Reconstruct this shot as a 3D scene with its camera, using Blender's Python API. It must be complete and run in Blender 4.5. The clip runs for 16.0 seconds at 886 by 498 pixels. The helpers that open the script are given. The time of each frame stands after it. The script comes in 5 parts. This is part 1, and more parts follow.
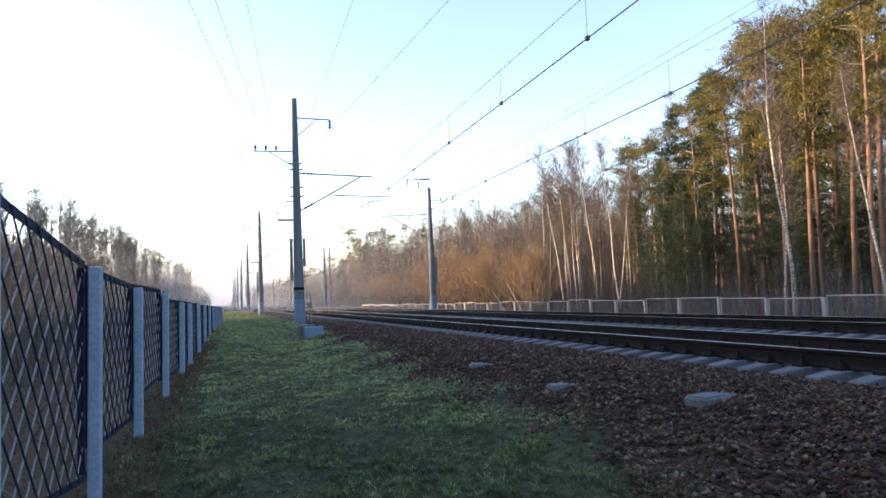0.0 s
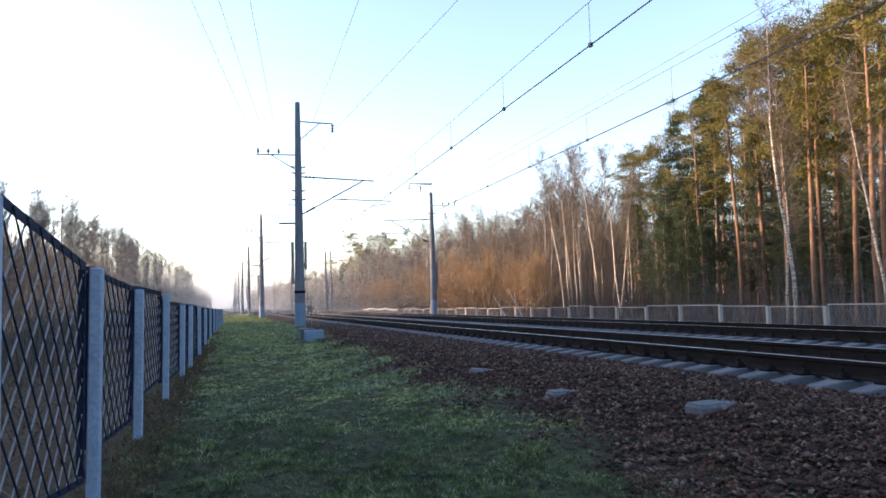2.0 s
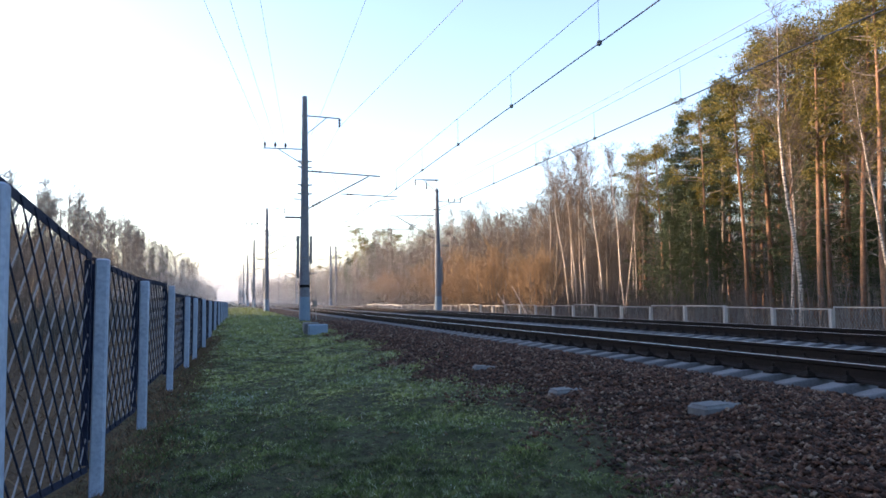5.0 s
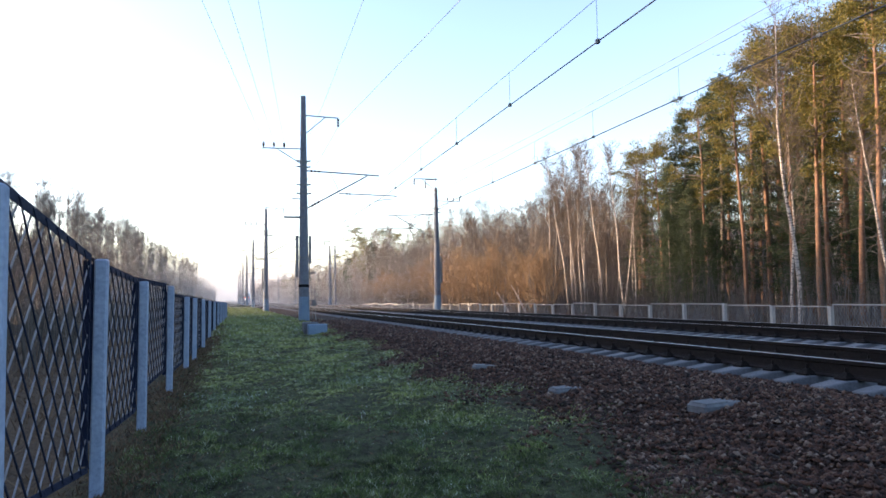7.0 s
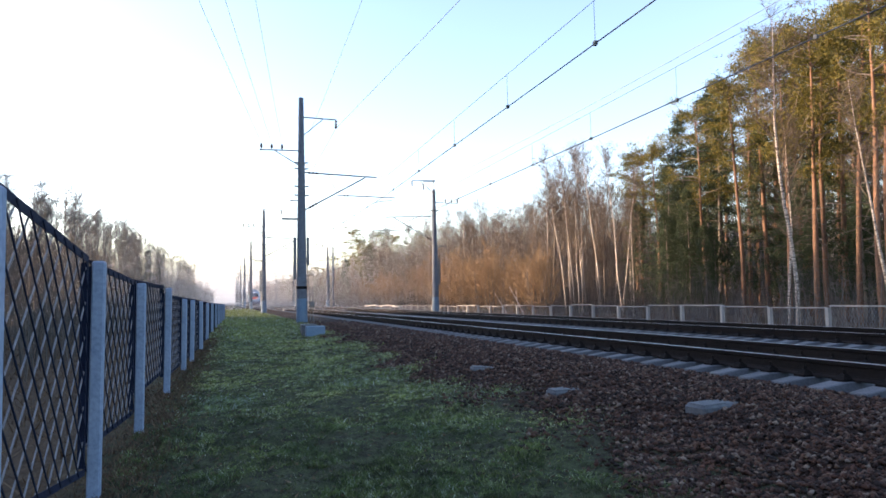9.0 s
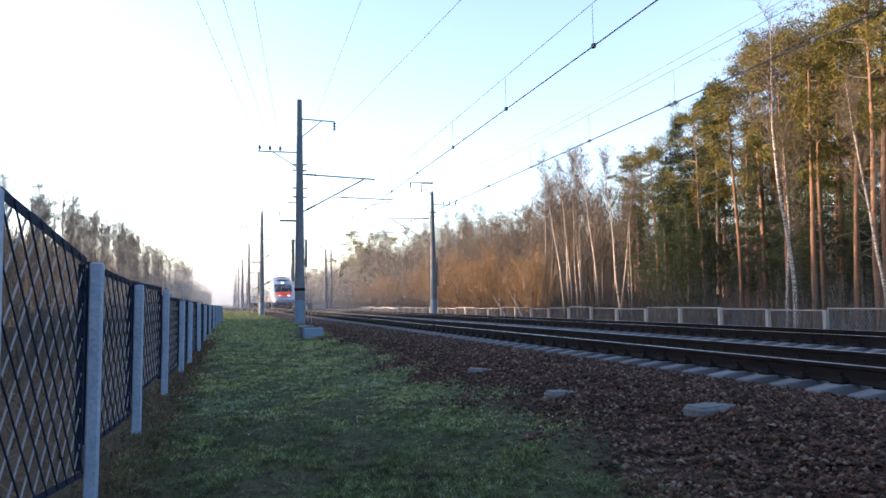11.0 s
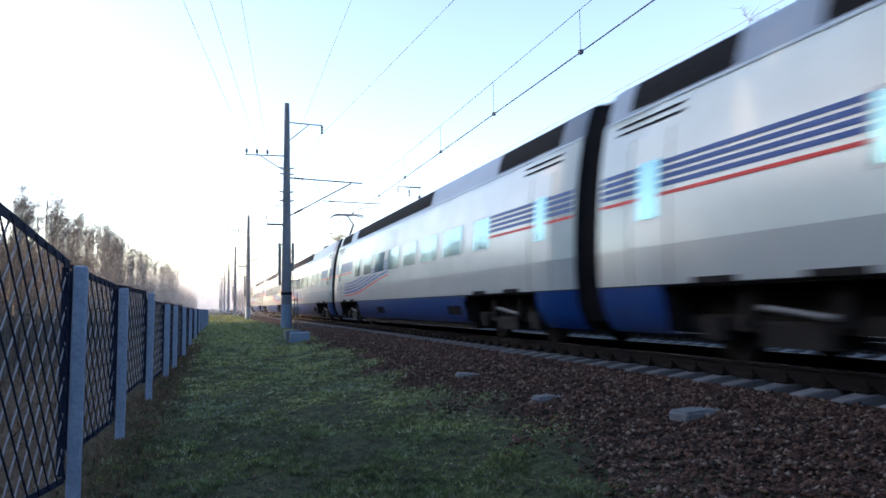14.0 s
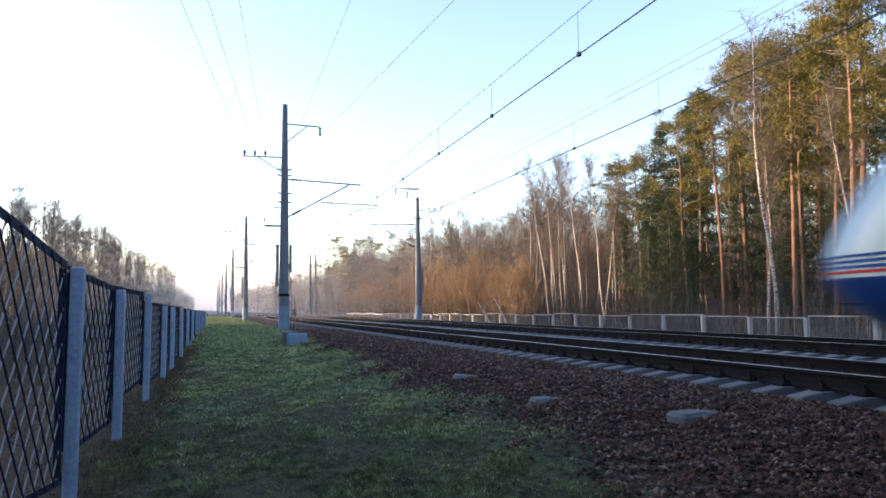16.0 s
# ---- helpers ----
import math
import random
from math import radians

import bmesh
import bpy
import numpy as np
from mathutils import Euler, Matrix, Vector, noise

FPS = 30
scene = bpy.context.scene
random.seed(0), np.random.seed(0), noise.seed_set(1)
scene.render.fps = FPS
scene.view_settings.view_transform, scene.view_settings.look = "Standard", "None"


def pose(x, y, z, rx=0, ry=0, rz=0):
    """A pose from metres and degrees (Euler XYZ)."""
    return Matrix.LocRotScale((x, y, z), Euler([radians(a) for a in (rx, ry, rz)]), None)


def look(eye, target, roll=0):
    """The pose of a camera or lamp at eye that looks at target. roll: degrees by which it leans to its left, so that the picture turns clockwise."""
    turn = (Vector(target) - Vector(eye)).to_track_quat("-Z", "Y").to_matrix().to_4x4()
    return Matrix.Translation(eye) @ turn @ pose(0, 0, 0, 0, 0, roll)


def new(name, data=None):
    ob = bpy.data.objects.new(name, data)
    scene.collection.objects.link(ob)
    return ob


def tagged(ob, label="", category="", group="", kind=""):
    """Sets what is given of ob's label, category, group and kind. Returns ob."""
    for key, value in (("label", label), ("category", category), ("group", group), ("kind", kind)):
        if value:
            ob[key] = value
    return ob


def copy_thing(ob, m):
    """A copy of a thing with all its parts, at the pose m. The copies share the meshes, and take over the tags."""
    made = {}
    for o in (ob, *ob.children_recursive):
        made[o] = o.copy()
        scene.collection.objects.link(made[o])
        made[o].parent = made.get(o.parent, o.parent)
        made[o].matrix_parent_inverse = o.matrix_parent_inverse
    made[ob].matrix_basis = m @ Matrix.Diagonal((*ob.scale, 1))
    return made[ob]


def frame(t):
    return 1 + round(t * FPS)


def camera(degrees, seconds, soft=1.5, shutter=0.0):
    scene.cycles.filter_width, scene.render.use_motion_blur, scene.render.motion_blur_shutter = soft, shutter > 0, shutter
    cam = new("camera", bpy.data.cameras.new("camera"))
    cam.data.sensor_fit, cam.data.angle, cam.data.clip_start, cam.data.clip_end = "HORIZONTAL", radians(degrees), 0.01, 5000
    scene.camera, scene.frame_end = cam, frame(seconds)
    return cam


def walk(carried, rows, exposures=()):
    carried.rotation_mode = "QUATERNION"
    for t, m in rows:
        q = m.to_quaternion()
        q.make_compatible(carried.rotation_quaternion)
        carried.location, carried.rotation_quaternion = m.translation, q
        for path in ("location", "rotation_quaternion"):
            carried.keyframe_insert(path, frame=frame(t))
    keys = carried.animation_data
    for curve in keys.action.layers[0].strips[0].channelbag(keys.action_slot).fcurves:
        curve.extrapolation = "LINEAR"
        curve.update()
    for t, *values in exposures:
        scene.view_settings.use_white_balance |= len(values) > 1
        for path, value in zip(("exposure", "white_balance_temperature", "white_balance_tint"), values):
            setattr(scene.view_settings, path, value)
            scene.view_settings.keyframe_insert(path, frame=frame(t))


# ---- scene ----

EYE_Z = 0.805
TURNS = (
    (0.0, 93.963, 2.295, -17.671), (0.5, 94.231, 2.245, -17.784), (1.0, 94.358, 2.157, -17.809), (1.5, 94.387, 2.101, -17.703),
    (2.0, 94.371, 1.726, -17.603), (2.5, 94.308, 0.616, -17.573), (3.0, 94.267, 0.246, -17.489), (3.5, 94.215, 0.345, -17.295),
    (4.0, 94.147, 0.480, -17.226), (6.5, 94.018, 1.062, -17.293), (7.0, 94.005, 1.031, -17.296), (7.5, 94.067, 1.020, -17.366),
    (8.0, 94.092, 1.055, -17.425), (8.5, 94.116, 0.982, -17.446), (9.0, 94.141, 1.090, -17.464), (11.5, 94.353, 0.898, -17.751),
    (12.0, 94.413, 0.807, -17.882), (12.5, 94.462, 1.011, -18.002), (13.0, 94.466, 1.036, -18.140), (13.5, 94.595, 0.871, -18.434),
    (14.0, 94.657, 0.878, -18.684), (14.5, 94.732, 0.930, -18.752), (15.0, 94.734, 0.920, -18.752), (15.5, 94.750, 0.855, -18.828),
    (16.0, 94.800, 0.784, -18.874))
cam = camera(65.54, 16.0, soft=1.6, shutter=0.18)
walk(cam, [(t, pose(0, 0, EYE_Z, rx, ry, rz)) for t, rx, ry, rz in TURNS], exposures=((0.0, 1.9, 6150, 20), (16.0, 1.9, 6150, 20)))

# ---- sky, sun, exposure ----
SUN_ELEVATION, SUN_AZIMUTH = radians(12.0), radians(-65.0)   # azimuth from +y, clockwise
world = bpy.data.worlds.new("world")
scene.world = world
world.use_nodes = True
wn = world.node_tree.nodes
sky = wn.new("ShaderNodeTexSky")
sky.sky_type, sky.sun_disc = "NISHITA", False
sky.sun_elevation, sky.sun_rotation = SUN_ELEVATION, SUN_AZIMUTH
sky.air_density, sky.dust_density, sky.ozone_density = 1.0, 1.2, 1.0
wn["Background"].inputs["Strength"].default_value = 0.15
world.node_tree.links.new(sky.outputs[0], wn["Background"].inputs["Color"])
sun = new("sun", bpy.data.lights.new("sun", "SUN"))
sun.data.energy, sun.data.angle, sun.data.color = 4.6, radians(0.53), (1.0, 0.70, 0.41)
toward = Vector((math.sin(SUN_AZIMUTH) * math.cos(SUN_ELEVATION), math.cos(SUN_AZIMUTH) * math.cos(SUN_ELEVATION), math.sin(SUN_ELEVATION)))
sun.matrix_world = look(toward * 50, (0, 0, 0))


# ---- materials ----
def material(name, rough=0.7, metal=0.0, spec=0.5):
    m = bpy.data.materials.new(name)
    m.use_nodes = True
    b = m.node_tree.nodes["Principled BSDF"]
    b.inputs["Roughness"].default_value, b.inputs["Metallic"].default_value = rough, metal
    b.inputs["Specular IOR Level"].default_value = spec
    return m, m.node_tree.nodes, m.node_tree.links, b


def noise_tex(n, l, scale, detail=4.0, rough=0.6, vec=None):
    t = n.new("ShaderNodeTexNoise")
    t.inputs["Scale"].default_value, t.inputs["Detail"].default_value, t.inputs["Roughness"].default_value = scale, detail, rough
    if vec is None:
        vec = n.new("ShaderNodeTexCoord").outputs["Object"]
    l.new(vec, t.inputs["Vector"])
    return t.outputs["Fac"]


def ramp(n, l, fac, stops):
    r = n.new("ShaderNodeValToRGB")
    e = r.color_ramp.elements
    while len(e) < len(stops):
        e.new(0.5)
    for k, (p, c) in zip(e, stops):
        k.position, k.color = p, (*c, 1)
    l.new(fac, r.inputs[0])
    return r.outputs["Color"]


def mix(n, l, fac, a, b, mode="MIX"):
    m = n.new("ShaderNodeMix")
    m.data_type, m.blend_type = "RGBA", mode
    for v, s in ((fac, m.inputs[0]), (a, m.inputs[6]), (b, m.inputs[7])):
        if isinstance(v, bpy.types.NodeSocket):
            l.new(v, s)
        elif isinstance(v, tuple):
            s.default_value = (*v, 1)
        else:
            s.default_value = v
    return m.outputs[2]


def bump(n, l, b, height, strength=0.4, dist=0.02):
    k = n.new("ShaderNodeBump")
    k.inputs["Strength"].default_value, k.inputs["Distance"].default_value = strength, dist
    l.new(height, k.inputs["Height"])
    l.new(k.outputs[0], b.inputs["Normal"])


def rough_mat(name, dark, light, scale, rough=0.8, metal=0.0, bump_s=0.4, dist=0.01, spread=0.0, fine=9.0, spec=0.4):
    """Two colours mixed by coarse and fine noise; spread varies it from object to object."""
    m, n, l, b = material(name, rough, metal, spec)
    a = noise_tex(n, l, scale, 5)
    f = noise_tex(n, l, scale * fine, 4)
    c1 = ramp(n, l, a, ((0.32, dark), (0.68, light)))
    c2 = ramp(n, l, f, ((0.3, tuple(v * 0.72 for v in dark)), (0.7, tuple(min(1, v * 1.15) for v in light))))
    col = mix(n, l, 0.45, c1, c2)
    if spread:
        o = n.new("ShaderNodeObjectInfo")
        v = ramp(n, l, o.outputs["Random"], ((0.0, (1 - spread,) * 3), (1.0, (1.0, 1.0, 1.0))))
        col = mix(n, l, 1.0, col, v, "MULTIPLY")
    l.new(col, b.inputs["Base Color"])
    if bump_s:
        bump(n, l, b, f, bump_s, dist)
    return m


def island_mat(name, stops, rough=0.8, trans=0.0, spec=0.3, patches=False):
    """Colour by loose piece, for leaves, stones and blades."""
    m, n, l, b = material(name, rough, 0.0, spec)
    g = n.new("ShaderNodeNewGeometry")
    col = ramp(n, l, g.outputs["Random Per Island"], stops)
    f = noise_tex(n, l, 25.0, 3)
    col = mix(n, l, 0.5, col, ramp(n, l, f, ((0.3, (0.6, 0.6, 0.6)), (0.7, (1.0, 1.0, 1.0)))), "MULTIPLY")
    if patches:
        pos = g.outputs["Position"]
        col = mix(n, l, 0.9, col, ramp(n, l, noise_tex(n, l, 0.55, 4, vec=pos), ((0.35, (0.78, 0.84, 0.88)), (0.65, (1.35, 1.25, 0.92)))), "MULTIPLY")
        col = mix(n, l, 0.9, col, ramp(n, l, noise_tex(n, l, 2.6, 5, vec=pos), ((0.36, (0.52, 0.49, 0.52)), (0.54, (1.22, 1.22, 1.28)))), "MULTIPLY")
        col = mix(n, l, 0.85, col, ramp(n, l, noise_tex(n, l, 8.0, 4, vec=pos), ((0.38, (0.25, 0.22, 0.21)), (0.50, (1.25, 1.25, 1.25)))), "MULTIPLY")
    l.new(col, b.inputs["Base Color"])
    if trans:
        t = n.new("ShaderNodeBsdfTranslucent")
        l.new(col, t.inputs[0])
        s = n.new("ShaderNodeMixShader")
        s.inputs[0].default_value = trans
        l.new(b.outputs[0], s.inputs[1])
        l.new(t.outputs[0], s.inputs[2])
        l.new(s.outputs[0], n["Material Output"].inputs[0])
    return m


def glow_mat(name, colour, strength):
    m, n, l, b = material(name, 0.3)
    b.inputs["Base Color"].default_value = (*colour, 1)
    b.inputs["Emission Color"].default_value, b.inputs["Emission Strength"].default_value = (*colour, 1), strength
    return m


MIST = island_mat("mist_droplets", ((0.0, (0.80, 0.80, 0.80)), (1.0, (0.90, 0.90, 0.90))), 1.0, 0.5, 0.0)
CONCRETE = rough_mat("concrete", (0.07, 0.078, 0.09), (0.125, 0.135, 0.145), 3.0, 0.85, bump_s=0.5)
MAST_CONCRETE = rough_mat("mast_concrete", (0.082, 0.098, 0.125), (0.145, 0.165, 0.20), 1.2, 0.85, bump_s=0.4)
BLUE_PAINT = rough_mat("blue_paint", (0.08, 0.15, 0.24), (0.15, 0.22, 0.30), 3.0, 0.6)
SLEEPER = rough_mat("sleeper_concrete", (0.09, 0.095, 0.108), (0.165, 0.17, 0.185), 4.0, 0.85, spread=0.25)
POST = rough_mat("fence_post_paint", (0.15, 0.215, 0.325), (0.25, 0.325, 0.45), 3.0, 0.75, spread=0.15)
WHITE_POST = rough_mat("white_post_paint", (0.25, 0.25, 0.25), (0.38, 0.38, 0.37), 3.0, 0.75, spread=0.15)
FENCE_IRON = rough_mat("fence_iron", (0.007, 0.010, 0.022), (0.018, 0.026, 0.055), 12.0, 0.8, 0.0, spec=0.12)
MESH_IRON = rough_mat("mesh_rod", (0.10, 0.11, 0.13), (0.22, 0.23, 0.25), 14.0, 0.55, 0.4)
RUST = rough_mat("rail_rust", (0.006, 0.0056, 0.0064), (0.017, 0.0135, 0.0130), 2.5, 0.85, 0.0, spec=0.15)
RAIL_TOP = rough_mat("rail_polished", (0.65, 0.65, 0.66), (0.85, 0.85, 0.86), 6.0, 0.42, 1.0, 0.05)
CLIP = rough_mat("clip_iron", (0.005, 0.004, 0.004), (0.014, 0.011, 0.010), 20.0, 0.85, spec=0.12)
STEEL = rough_mat("galvanised_steel", (0.10, 0.11, 0.12), (0.20, 0.21, 0.22), 5.0, 0.6, 0.5)
WIRE = rough_mat("wire", (0.05, 0.06, 0.065), (0.10, 0.11, 0.12), 5.0, 0.55, 0.6, 0)
INSULATOR = rough_mat("insulator", (0.02, 0.015, 0.012), (0.05, 0.03, 0.02), 10.0, 0.25, 0, 0)
BARK_PINE = rough_mat("pine_bark", (0.10, 0.066, 0.048), (0.27, 0.150, 0.092), 1.2, 0.9, bump_s=0.8, dist=0.03, spread=0.3)
BARK_GREY = rough_mat("grey_bark", (0.11, 0.095, 0.08), (0.22, 0.19, 0.165), 1.4, 0.9, bump_s=0.8, dist=0.03, spread=0.3)
TWIG = rough_mat("twigs", (0.09, 0.07, 0.056), (0.17, 0.138, 0.112), 0.6, 0.9, bump_s=0, spread=0.35)
SHRUB = rough_mat("shrub_twigs", (0.21, 0.135, 0.075), (0.34, 0.23, 0.125), 0.6, 0.9, bump_s=0, spread=0.3)
GREY_TWIG = rough_mat("grey_twigs", (0.075, 0.072, 0.072), (0.14, 0.132, 0.128), 0.6, 0.9, bump_s=0, spread=0.3)
# The yellow sprigs carry the low sun's gold in their colour.
NEEDLE_PINE = island_mat("pine_needles", ((0.0, (0.042, 0.050, 0.012)), (0.6, (0.130, 0.118, 0.022)), (1.0, (0.25, 0.195, 0.040))), 0.6, 0.3)
NEEDLE_SPRUCE = island_mat("spruce_needles", ((0.0, (0.020, 0.037, 0.018)), (1.0, (0.052, 0.074, 0.030))), 0.6, 0.2)
STONE = island_mat("ballast_stones", ((0.0, (0.008, 0.0042, 0.003)), (0.35, (0.032, 0.0145, 0.0095)), (0.7, (0.074, 0.033, 0.020)), (0.88, (0.105, 0.060, 0.039)), (1.0, (0.19, 0.150, 0.120))), 0.85)
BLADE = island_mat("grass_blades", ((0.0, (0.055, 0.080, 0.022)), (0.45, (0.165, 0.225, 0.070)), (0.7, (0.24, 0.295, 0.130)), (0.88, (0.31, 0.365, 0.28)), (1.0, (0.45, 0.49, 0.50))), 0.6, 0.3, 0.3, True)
NEAR_BLADE = island_mat("fresh_grass_blades", ((0.0, (0.028, 0.046, 0.016)), (0.5, (0.075, 0.120, 0.036)), (0.85, (0.12, 0.165, 0.075)), (1.0, (0.27, 0.31, 0.29))), 0.6, 0.3, 0.25, True)
# Browns greyed to put the haze over the woods into the colour.
BRUSH = island_mat("brush", ((0.0, (0.065, 0.059, 0.056)), (0.5, (0.125, 0.109, 0.099)), (0.85, (0.185, 0.163, 0.147)), (1.0, (0.24, 0.205, 0.178))), 0.9)
GREY_BRUSH = island_mat("grey_brush", ((0.0, (0.045, 0.042, 0.04)), (1.0, (0.13, 0.115, 0.10))), 0.9)
DRY = island_mat("dry_leaves", ((0.0, (0.04, 0.025, 0.015)), (0.5, (0.09, 0.058, 0.034)), (1.0, (0.17, 0.12, 0.075))), 0.8, 0.2)


def birch_mat():
    m, n, l, b = material("birch_bark", 0.7)
    tc = n.new("ShaderNodeTexCoord")
    mp = n.new("ShaderNodeMapping")
    mp.inputs["Scale"].default_value = (2.0, 2.0, 9.0)
    l.new(tc.outputs["Object"], mp.inputs[0])
    f = noise_tex(n, l, 1.6, 5, vec=mp.outputs[0])
    l.new(ramp(n, l, f, ((0.38, (0.06, 0.05, 0.045)), (0.5, (0.36, 0.31, 0.27)), (0.8, (0.56, 0.50, 0.44)))), b.inputs["Base Color"])
    bump(n, l, b, f, 0.3)
    return m


def ground_mat():
    """Grass verge, brown ballast and litter, blended over the plan with ragged borders."""
    m, n, l, b = material("ground", 0.95, 0, 0.2)
    g = n.new("ShaderNodeNewGeometry")
    pos = g.outputs["Position"]
    sep = n.new("ShaderNodeSeparateXYZ")
    l.new(pos, sep.inputs[0])
    big = noise_tex(n, l, 0.7, 5, vec=pos)
    mid = noise_tex(n, l, 4.0, 5, vec=pos)
    fin = noise_tex(n, l, 28.0, 4, vec=pos)
    grass = mix(n, l, 0.5, ramp(n, l, big, ((0.3, (0.022, 0.027, 0.013)), (0.7, (0.046, 0.060, 0.026)))),
                ramp(n, l, mid, ((0.36, (0.022, 0.016, 0.012)), (0.62, (0.060, 0.072, 0.036)))))
    grass = mix(n, l, 0.4, grass, ramp(n, l, fin, ((0.3, (0.012, 0.016, 0.008)), (0.7, (0.07, 0.09, 0.045)))))
    stone = mix(n, l, 0.5, ramp(n, l, fin, ((0.3, (0.014, 0.008, 0.006)), (0.7, (0.046, 0.025, 0.019)))),
                ramp(n, l, mid, ((0.3, (0.018, 0.011, 0.008)), (0.7, (0.040, 0.024, 0.018)))))
    litter = mix(n, l, 0.5, ramp(n, l, fin, ((0.3, (0.03, 0.021, 0.014)), (0.7, (0.11, 0.073, 0.045)))),
                 ramp(n, l, mid, ((0.3, (0.035, 0.027, 0.017)), (0.7, (0.085, 0.06, 0.036)))))

    def step(edge, width, wobble, up=True):
        a = n.new("ShaderNodeMath")
        a.operation = "MULTIPLY_ADD"
        l.new(big, a.inputs[0])
        a.inputs[1].default_value = wobble
        l.new(sep.outputs[0], a.inputs[2])
        r = n.new("ShaderNodeMapRange")
        r.inputs["From Min"].default_value, r.inputs["From Max"].default_value = edge - width + wobble / 2, edge + width + wobble / 2
        if not up:
            r.inputs["To Min"].default_value, r.inputs["To Max"].default_value = 1, 0
        l.new(a.outputs[0], r.inputs[0])
        return r.outputs[0]

    grit = noise_tex(n, l, 120.0, 3, vec=pos)
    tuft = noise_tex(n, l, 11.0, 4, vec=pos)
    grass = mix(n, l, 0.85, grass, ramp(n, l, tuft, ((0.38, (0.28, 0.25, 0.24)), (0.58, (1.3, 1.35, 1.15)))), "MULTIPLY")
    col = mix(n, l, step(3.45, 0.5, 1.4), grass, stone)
    col = mix(n, l, 0.8, col, ramp(n, l, grit, ((0.3, (0.45, 0.45, 0.45)), (0.7, (1.35, 1.35, 1.35)))), "MULTIPLY")
    col = mix(n, l, step(15.6, 0.5, 1.0), col, litter)
    col = mix(n, l, step(-1.15, 0.3, 0.8, False), col, litter)
    l.new(col, b.inputs["Base Color"])
    bump(n, l, b, fin, 0.9, 0.05)
    return m


BARK_BIRCH = birch_mat()
GROUND = ground_mat()


def paint_mat(name, colour, rough=0.28, metal=0.0, wobble=0.04):
    m, n, l, b = material(name, rough, metal)
    b.inputs["Coat Weight"].default_value, b.inputs["Coat Roughness"].default_value = 0.4, 0.12
    f = noise_tex(n, l, 0.9, 5)
    l.new(ramp(n, l, f, ((0.3, tuple(c * 0.86 for c in colour)), (0.7, colour))), b.inputs["Base Color"])
    bump(n, l, b, noise_tex(n, l, 0.8, 2), wobble, 0.05)
    return m


SILVER = paint_mat("silver_white_paint", (0.62, 0.71, 0.67), 0.22)
GREY_BAND = paint_mat("grey_paint", (0.36, 0.41, 0.41))
SKIRT = paint_mat("blue_skirt_paint", (0.003, 0.040, 0.19), 0.35)
STRIPE_BLUE = rough_mat("stripe_blue", (0.004, 0.055, 0.22), (0.006, 0.075, 0.27), 1.5, 0.4, 0.0, 0, spec=0.25)
STRIPE_RED = rough_mat("stripe_red", (0.50, 0.020, 0.022), (0.58, 0.026, 0.028), 1.5, 0.4, 0.0, 0, spec=0.25)
PALE_BLUE = paint_mat("pale_blue_mark", (0.33, 0.49, 0.74), 0.3)
NOSE_BLUE = paint_mat("nose_pale_blue", (0.16, 0.30, 0.43), 0.4)
ORANGE = rough_mat("warning_orange", (0.90, 0.055, 0.004), (1.0, 0.075, 0.006), 1.5, 0.5, 0.0, 0, spec=0.2)
ROOF_GREY = paint_mat("roof_grey", (0.22, 0.27, 0.32), 0.45)
BLACK = rough_mat("black_rubber", (0.006, 0.006, 0.007), (0.014, 0.014, 0.016), 3.0, 0.8, spec=0.1)
BOGIE = rough_mat("bogie_dirt", (0.006, 0.0055, 0.0055), (0.018, 0.016, 0.015), 4.0, 0.8, spec=0.2)
GLASS = paint_mat("tinted_glass", (0.13, 0.34, 0.40), 0.05, 0.7, 0.02)
SCREEN = rough_mat("windscreen_glass", (0.004, 0.008, 0.02), (0.008, 0.014, 0.03), 1.0, 0.12, 0.0, 0, spec=0.25)
HEADLIGHT = glow_mat("headlight", (1.0, 0.93, 0.80), 3.0)
LENS = paint_mat("lamp_lens", (0.30, 0.33, 0.36), 0.15)


# ---- mesh helpers ----
def mesh_of(verts, faces, mat, name="mesh", smooth=False):
    me = bpy.data.meshes.new(name)
    me.from_pydata([tuple(v) for v in verts], [], faces)
    for m in (mat if isinstance(mat, (list, tuple)) else [mat]):
        me.materials.append(m)
    if smooth:
        me.polygons.foreach_set("use_smooth", [True] * len(me.polygons))
    me.update()
    return me


def raw_mesh(verts, tris, mat, name="stuff", per=3):
    """A mesh from numpy arrays."""
    verts, tris = np.asarray(verts, dtype=np.float32), np.asarray(tris, dtype=np.int32)
    me = bpy.data.meshes.new(name)
    me.vertices.add(len(verts))
    me.vertices.foreach_set("co", verts.ravel())
    me.loops.add(tris.size)
    me.loops.foreach_set("vertex_index", tris.ravel())
    me.polygons.add(len(tris))
    me.polygons.foreach_set("loop_start", np.arange(0, tris.size, per, dtype=np.int32))
    me.materials.append(mat)
    me.update(calc_edges=True)
    return me


def attach(name, me, parent=None, m=None, label=""):
    ob = new(name, me)
    if parent is not None:
        ob.parent = parent
    if m is not None:
        ob.matrix_basis = m
    if label:
        ob["label"] = label
    return ob


